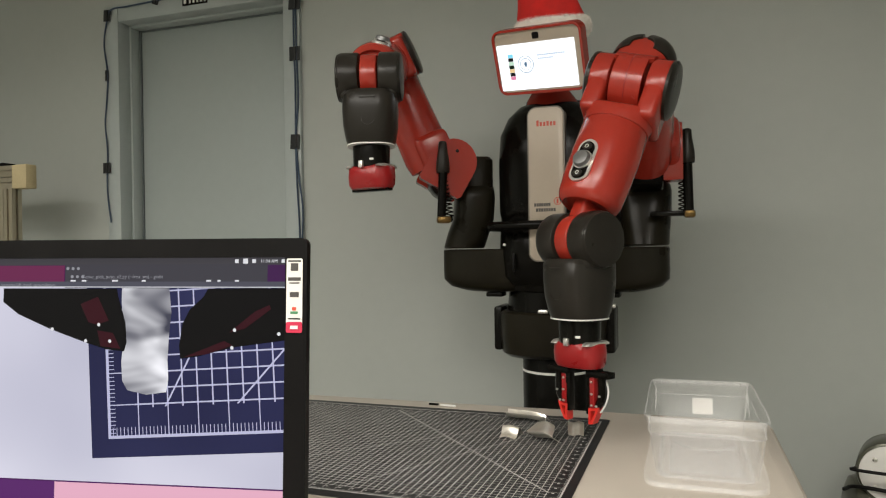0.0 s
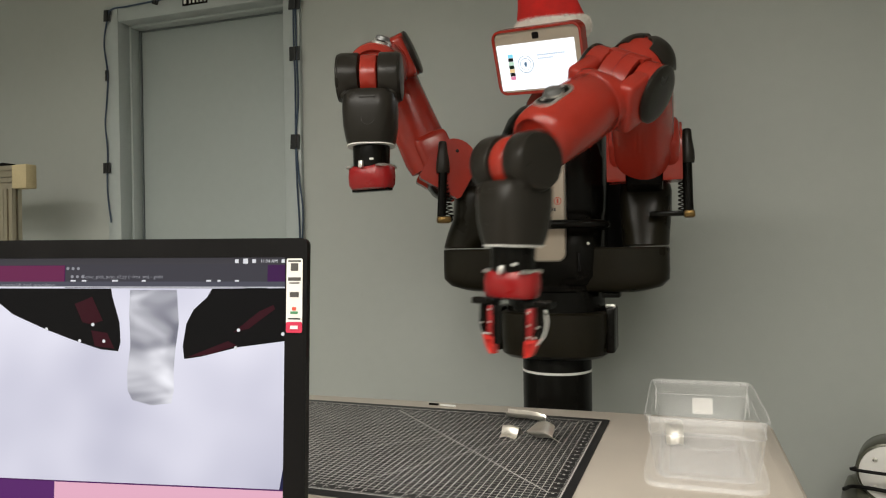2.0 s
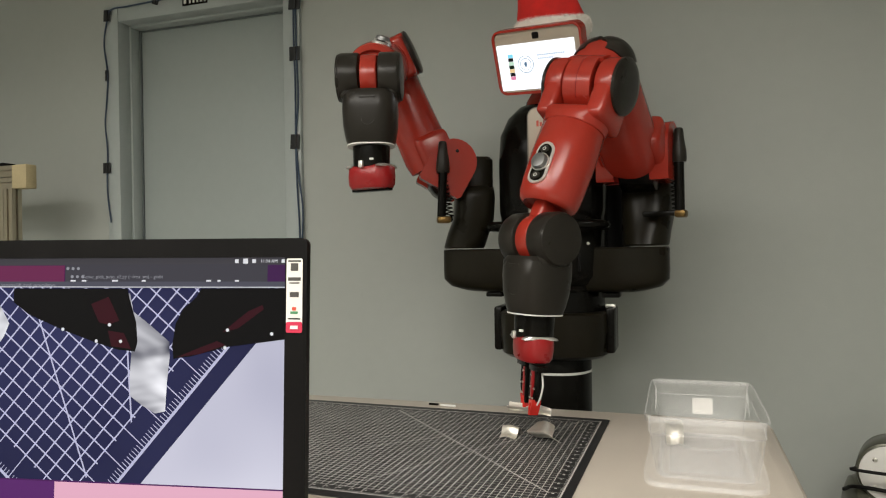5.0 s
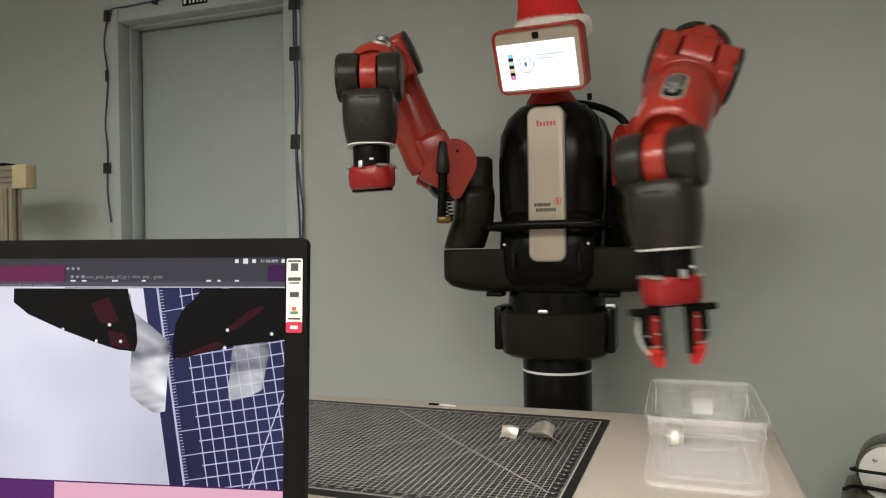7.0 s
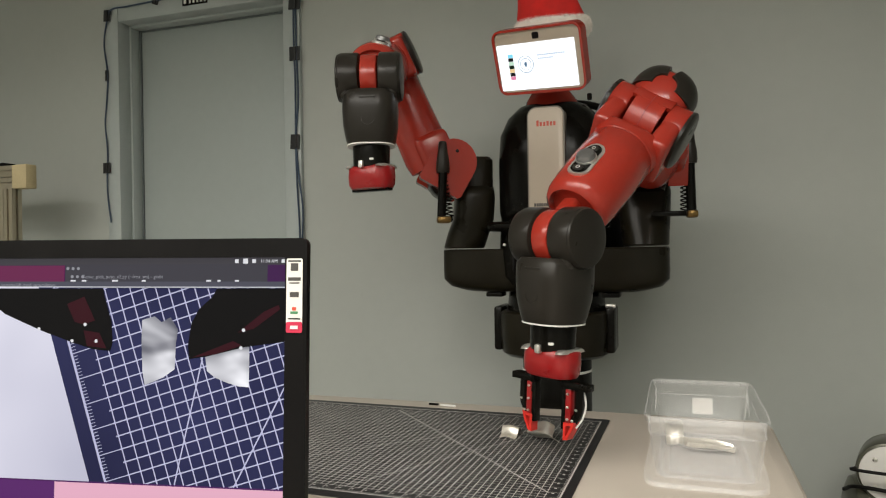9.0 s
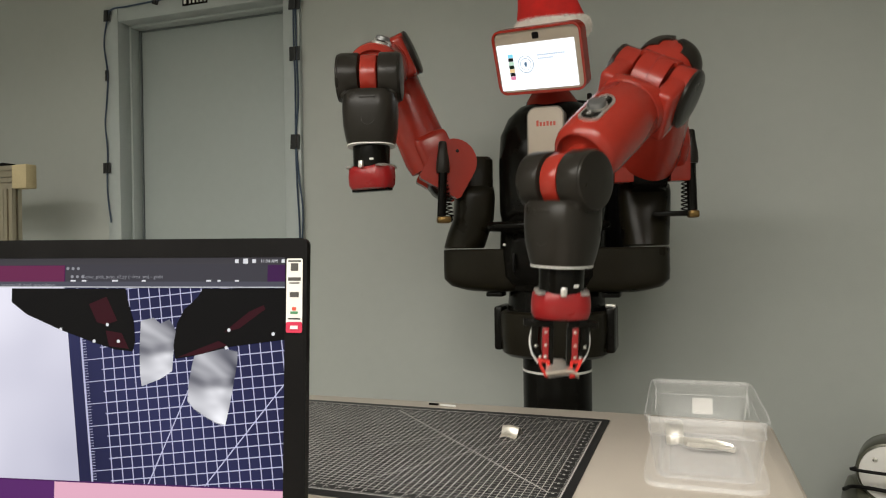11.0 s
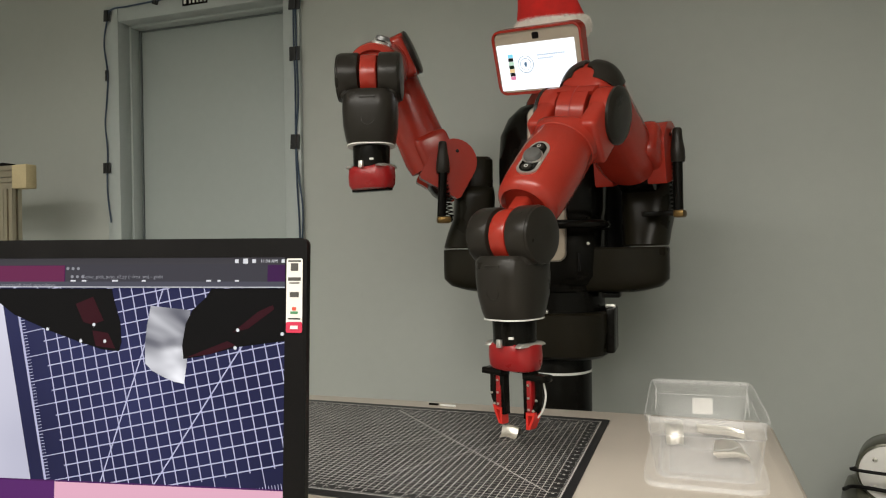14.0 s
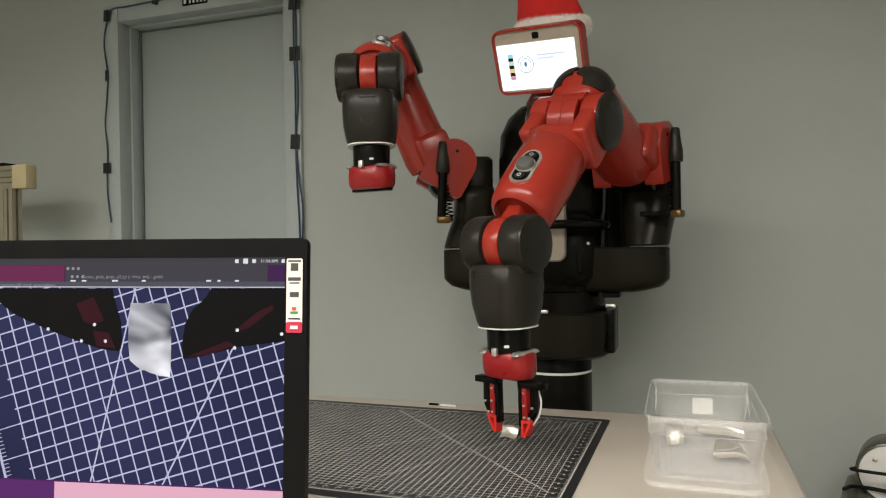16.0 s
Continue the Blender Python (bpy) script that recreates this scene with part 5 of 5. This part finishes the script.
def wavy(u, v):
    """An arched sheet with a flat lip in front."""
    y = steps(v, (-1, -1.0), (-0.55, -0.55), (0.1, -0.1), (0.6, 0.45), (1, 0.7))
    z = 0.020 * math.exp(-((v - 0.15) / 0.5) ** 2) + 0.0015 * math.cos(3 * u)
    return turned(-14, u * (1 - 0.12 * max(0, -v)), y, z)


def trough(u, v):
    """A long strip, hollow along its length, one end turned up."""
    x = u * (0.95 - 0.45 * max(0, v) ** 2) + 0.16 * math.sin(2 * v)
    return (x, v, 0.013 * u * u + 0.010 * max(0, -v) ** 2 + 0.007 * math.cos(1.6 * v))


Z = TOP + 0.0035
REST = [pose(0.123, -0.474, Z, 0, 0, 8), pose(-0.004, -0.412, Z, 0, 0, -84), pose(0.070, -0.560, Z, 0, 0, 0), pose(-0.008, -0.545, Z, 0, 0, 0)]
SCRAPS = [
    scrap("curved strip of shiny thin sheet metal", 0.036, 0.080, lambda u, v: (u * (1 - 0.1 * max(0, -v) ** 3), v, 0.010 * math.cos(2.6 * v) + 0.0016 * math.sin(4 * u)), REST[0]),
    scrap("long hollow offcut of shiny sheet metal", 0.040, 0.092, trough, REST[1]),
    scrap("folded pointed offcut of shiny sheet metal", 0.070, 0.062, folded, REST[2]),
    scrap("small wavy offcut of shiny sheet metal", 0.042, 0.052, wavy, REST[3]),
]
PICTURE = scrap_picture_material()
PICTURES = []
OUTLINES = (
    ((-0.0309, 0.0679), (0.0298, 0.0680), (0.0314, 0.0478), (0.0331, 0.0266), (0.0295, -0.0023), (0.0275, -0.0292), (0.0284, -0.0522), (0.0254, -0.0676), (-0.0006, -0.0705), (-0.0249, -0.0649), (-0.0314, -0.0535), (-0.0324, -0.0303), (-0.0289, 0.0008), (-0.0315, 0.0397)),
    ((-0.0439, 0.0768), (-0.0269, 0.0776), (-0.0222, 0.0549), (0.0025, 0.0368), (0.0279, 0.0166), (0.0287, -0.0034), (0.0256, -0.0342), (0.0239, -0.0706), (0.0099, -0.0737), (-0.0078, -0.0638), (-0.0239, -0.0526), (-0.0253, -0.0275), (-0.0235, 0.0035), (-0.0349, 0.0197), (-0.0388, 0.0443)),
    ((-0.0265, 0.0436), (-0.0064, 0.0487), (0.0042, 0.0399), (0.0186, 0.0466), (0.0301, 0.0285), (0.0264, 0.0073), (0.0242, -0.0292), (0.0058, -0.0411), (-0.0231, -0.0521), (-0.0264, -0.0321), (-0.0277, 0.0066)),
    ((-0.0284, 0.0515), (0.0294, 0.0490), (0.0313, 0.0324), (0.0309, 0.0150), (0.0299, -0.0196), (0.0280, -0.0511), (0.0135, -0.0495), (-0.0032, -0.0441), (-0.0201, -0.0367), (-0.0308, -0.0276), (-0.0331, -0.0012), (-0.0320, 0.0241)),
)
for k, outline in enumerate(OUTLINES):
    size = (1.0, 0.95, 0.82, 0.88)[k]
    PICTURES.append(part("scrap_picture", flat(NEW(), [(u * size, v * size) for u, v in outline], 0), PICTURE, MONITOR, "bright scrap shown on the screen"))


# ---- movement ----
# the live picture's aim: seconds, the mat's ruled corner on the screen (metres right and up), the turn in degrees and the size of an inch
AIM = [
    (0, -0.2224, -0.2162, 3.6, 0.0384),
    (0.6, -0.2224, -0.2162, 3.6, 0.0384),
    (0.9, -0.1954, -0.2975, 4.3, 0.0340),
    (1.2, -0.1615, -0.3337, 5.6, 0.0307),
    (1.5, -0.1553, -0.3334, 8.4, 0.0286),
    (1.8, -0.0091, -0.3481, 1.2, 0.0241),
    (2, -0.0089, -0.3627, -10.0, 0.0238),
    (2.2, -0.2246, -0.2988, 8.0, 0.0285),
    (2.5, -0.2891, -0.2707, 9.4, 0.0321),
    (2.8, -0.2842, -0.2937, 20.5, 0.0330),
    (3, -0.2794, -0.3127, 29.9, 0.0327),
    (3.5, -0.2659, -0.3382, 45.2, 0.0326),
    (4, -0.2728, -0.3416, 49.8, 0.0372),
    (5.4, -0.2728, -0.3416, 49.8, 0.0372),
    (5.8, -0.3007, -0.3176, 49.0, 0.0342),
    (6.3, -0.2647, -0.2233, 39.0, 0.0308),
    (6.5, -0.2214, -0.1718, 21.7, 0.0299),
    (6.8, -0.1536, -0.3183, 8.2, 0.0295),
    (7, -0.1123, -0.3499, 9.5, 0.0290),
    (7.3, 0.0062, -0.3253, 0.0, 0.0247),
    (7.5, -0.1025, -0.3308, -9.3, 0.0238),
    (7.8, -0.3015, -0.2906, 9.6, 0.0210),
    (8, -0.2944, -0.2814, 10.4, 0.0219),
    (8.5, -0.2412, -0.3110, 14.4, 0.0256),
    (9, -0.1984, -0.3613, 17.6, 0.0321),
    (10.4, -0.1984, -0.3613, 17.6, 0.0321),
    (11, -0.2363, -0.3375, 6.5, 0.0269),
    (11.3, -0.2405, -0.3377, 2.9, 0.0244),
    (11.5, -0.2007, -0.3735, 3.2, 0.0224),
    (11.8, -0.0958, -0.3676, 4.1, 0.0232),
    (12, -0.0719, -0.3663, 5.5, 0.0238),
    (12.3, -0.0050, -0.3625, 3.2, 0.0233),
    (12.5, -0.0481, -0.3649, -8.0, 0.0234),
    (12.75, -0.1948, -0.3203, -0.9, 0.0240),
    (13, -0.2931, -0.2825, 8.6, 0.0219),
    (13.5, -0.2733, -0.3005, 9.1, 0.0276),
    (14, -0.2938, -0.3327, 11.8, 0.0308),
    (14.5, -0.3139, -0.3799, 15.7, 0.0356),
    (15, -0.3221, -0.3942, 17.1, 0.0373),
    (16, -0.3221, -0.3942, 17.1, 0.0378),
]
GRIP_OPEN, GRIP_SHUT = 0.028, 0.014


def pchip(rows, t):
    """Smooth interpolation of rows (time, values...) that never overshoots."""
    k = 0
    while k < len(rows) - 2 and t > rows[k + 1][0]:
        k += 1
    a = np.array(rows, float)
    h, d = np.diff(a[:, 0]), np.diff(a[:, 1:], axis=0) / np.diff(a[:, 0])[:, None]

    def slope(i):
        if i in (0, len(a) - 1):
            return np.zeros(a.shape[1] - 1)
        s0, s1 = d[i - 1], d[i]
        return np.where(s0 * s1 > 0, (s0 * h[i] + s1 * h[i - 1]) / (h[i - 1] + h[i]), 0.0)

    u = min(1.0, max(0.0, (t - a[k, 0]) / h[k]))
    return ((2 * u ** 3 - 3 * u ** 2 + 1) * a[k, 1:] + (u ** 3 - 2 * u ** 2 + u) * h[k] * slope(k)
            + (3 * u ** 2 - 2 * u ** 3) * a[k + 1, 1:] + (u ** 3 - u ** 2) * h[k] * slope(k + 1))


GRIP = [(0.0, 0.024), (0.12, 0.021), (0.3, 0.014), (1.42, 0.014), (1.5, 0.029), (4.3, 0.028), (4.6, 0.014), (6.82, 0.014), (6.92, 0.029),
        (9.3, 0.028), (9.7, 0.016), (11.8, 0.016), (11.9, 0.029), (16.0, 0.028)]
# each scrap: grip, release and landing times, and where it comes to rest
DROPS = [(0.25, 1.45, 1.66, pose(0.332, -0.50, TOP + 0.022, 24, 0, 4)), (4.6, 6.88, 7.06, pose(0.400, -0.585, TOP + 0.0105, 0, 0, -78)), (9.7, 11.86, 12.06, pose(0.432, -0.63, TOP + 0.0105, 0, 0, 25))]
NUDGED = pose(0.425, -0.47, TOP + 0.0105, 0, 0, -84)


# where each scrap lies on the mat in the live picture (inches), how it is turned there, and where the hand holds it on the screen
SEEN_AT = [(1.37, 3.1), (6.5, 1.9), (3.5, 7.1), (6.1, 6.3)]
SEEN_TURN = [2, 51, 16, 15]
HELD_AT = [(-0.1684, -0.1062), (-0.1736, -0.1167), (-0.1628, -0.1119), (-0.1726, -0.1043)]


def motions():
    times = [k / 10 for k in range(161)]
    arm = {t: joints(pchip(ARM, t), 1) for t in times}
    for i, ob in enumerate(LEFT_ARM):
        walk(ob, [(t, arm[t][i]) for t in times])
    for s, ob in zip((-1, 1), FINGERS):
        walk(ob, [(t, arm[t][6] @ Matrix.Translation((0, s * float(pchip(GRIP, t)[0]), 0))) for t in times])
    for k, (ob, rest) in enumerate(zip(SCRAPS, REST)):
        if k == 3:
            continue
        rows = []
        grip, let_go, land, end = DROPS[k]
        hold = joints(pchip(ARM, grip), 1)[6].inverted() @ rest
        slide = hold.translation.copy()
        between = Vector((0, 0, 0.262))      # the place between the finger tips
        held = hold.copy()
        held.translation = between
        fall = joints(pchip(ARM, let_go), 1)[6] @ held
        for t in times + [let_go, land]:
            if t <= grip:
                m = rest
            elif t <= let_go:
                held.translation = slide.lerp(between, min(1.0, (t - grip) / 0.25))
                m = joints(pchip(ARM, t), 1)[6] @ held
            elif t < land:
                u = (t - let_go) / (land - let_go)
                p = fall.translation.lerp(end.translation, u)
                p.z = fall.translation.z + (end.translation.z - fall.translation.z) * u * u
                m = Matrix.Translation(p) @ fall.to_quaternion().slerp(end.to_quaternion(), u).to_matrix().to_4x4()
            else:
                m = end if k != 1 or t < 12.05 else NUDGED
            rows.append((t, m))
        rows.sort(key=lambda r: r[0])
        rows = [r for i, r in enumerate(rows) if i == 0 or frame(r[0]) > frame(rows[i - 1][0])]
        walk(ob, rows)
    # the live picture: the mat and the scraps below the wrist camera
    feed, shown = [], [[] for _ in PICTURES]
    for t in times:
        cu, cv, turn_deg, inch = pchip(AIM, t)
        k = inch / INCH
        phi = radians(turn_deg) + math.pi
        c, s = math.cos(phi), math.sin(phi)
        # world x, y from the screen: the corner's place, a turn and a size
        m = Matrix(((c, 0, s, k * MAT_X - (c * cu + s * cv)), (-s, 0, c, k * MAT_Y - (-s * cu + c * cv)), (0, -1, 0, k), (0, 0, 0, 1)))
        feed.append((t, m.inverted()))
        for i, rows in enumerate(shown):
            x, y = SEEN_AT[i]
            ca, sa = math.cos(radians(turn_deg)), math.sin(radians(turn_deg))
            u, v = cu + inch * (ca * x - sa * y), cv + inch * (sa * x + ca * y)
            a = SEEN_TURN[i] - turn_deg
            gone = DROPS[i][1] + (0.6, 0.25, 0.25)[i] if i < 3 else 99.0
            if i < 3 and DROPS[i][0] <= t <= gone:
                u, v, a = *HELD_AT[i], 0.0
            visible = -0.45 < u < -0.004 and -0.262 < v < -0.045 and t <= gone
            rows.append((t, pose(u if visible else -0.2, YF + (0.0003 + 0.0001 * i if visible else 0.03), v if visible else -0.15, 0, a, 0)))
    for ob, reach in zip(FINGER_PICTURES, (0.0198, -0.0123)):
        walk(ob, [(t, pose(reach * (GRIP_OPEN - float(pchip(GRIP, max(0.0, t - 0.3))[0])) / (GRIP_OPEN - GRIP_SHUT), 0, 0)) for t in times])
    walk(FEED, feed)
    for ob, rows in zip(PICTURES, shown):
        walk(ob, rows)


motions()
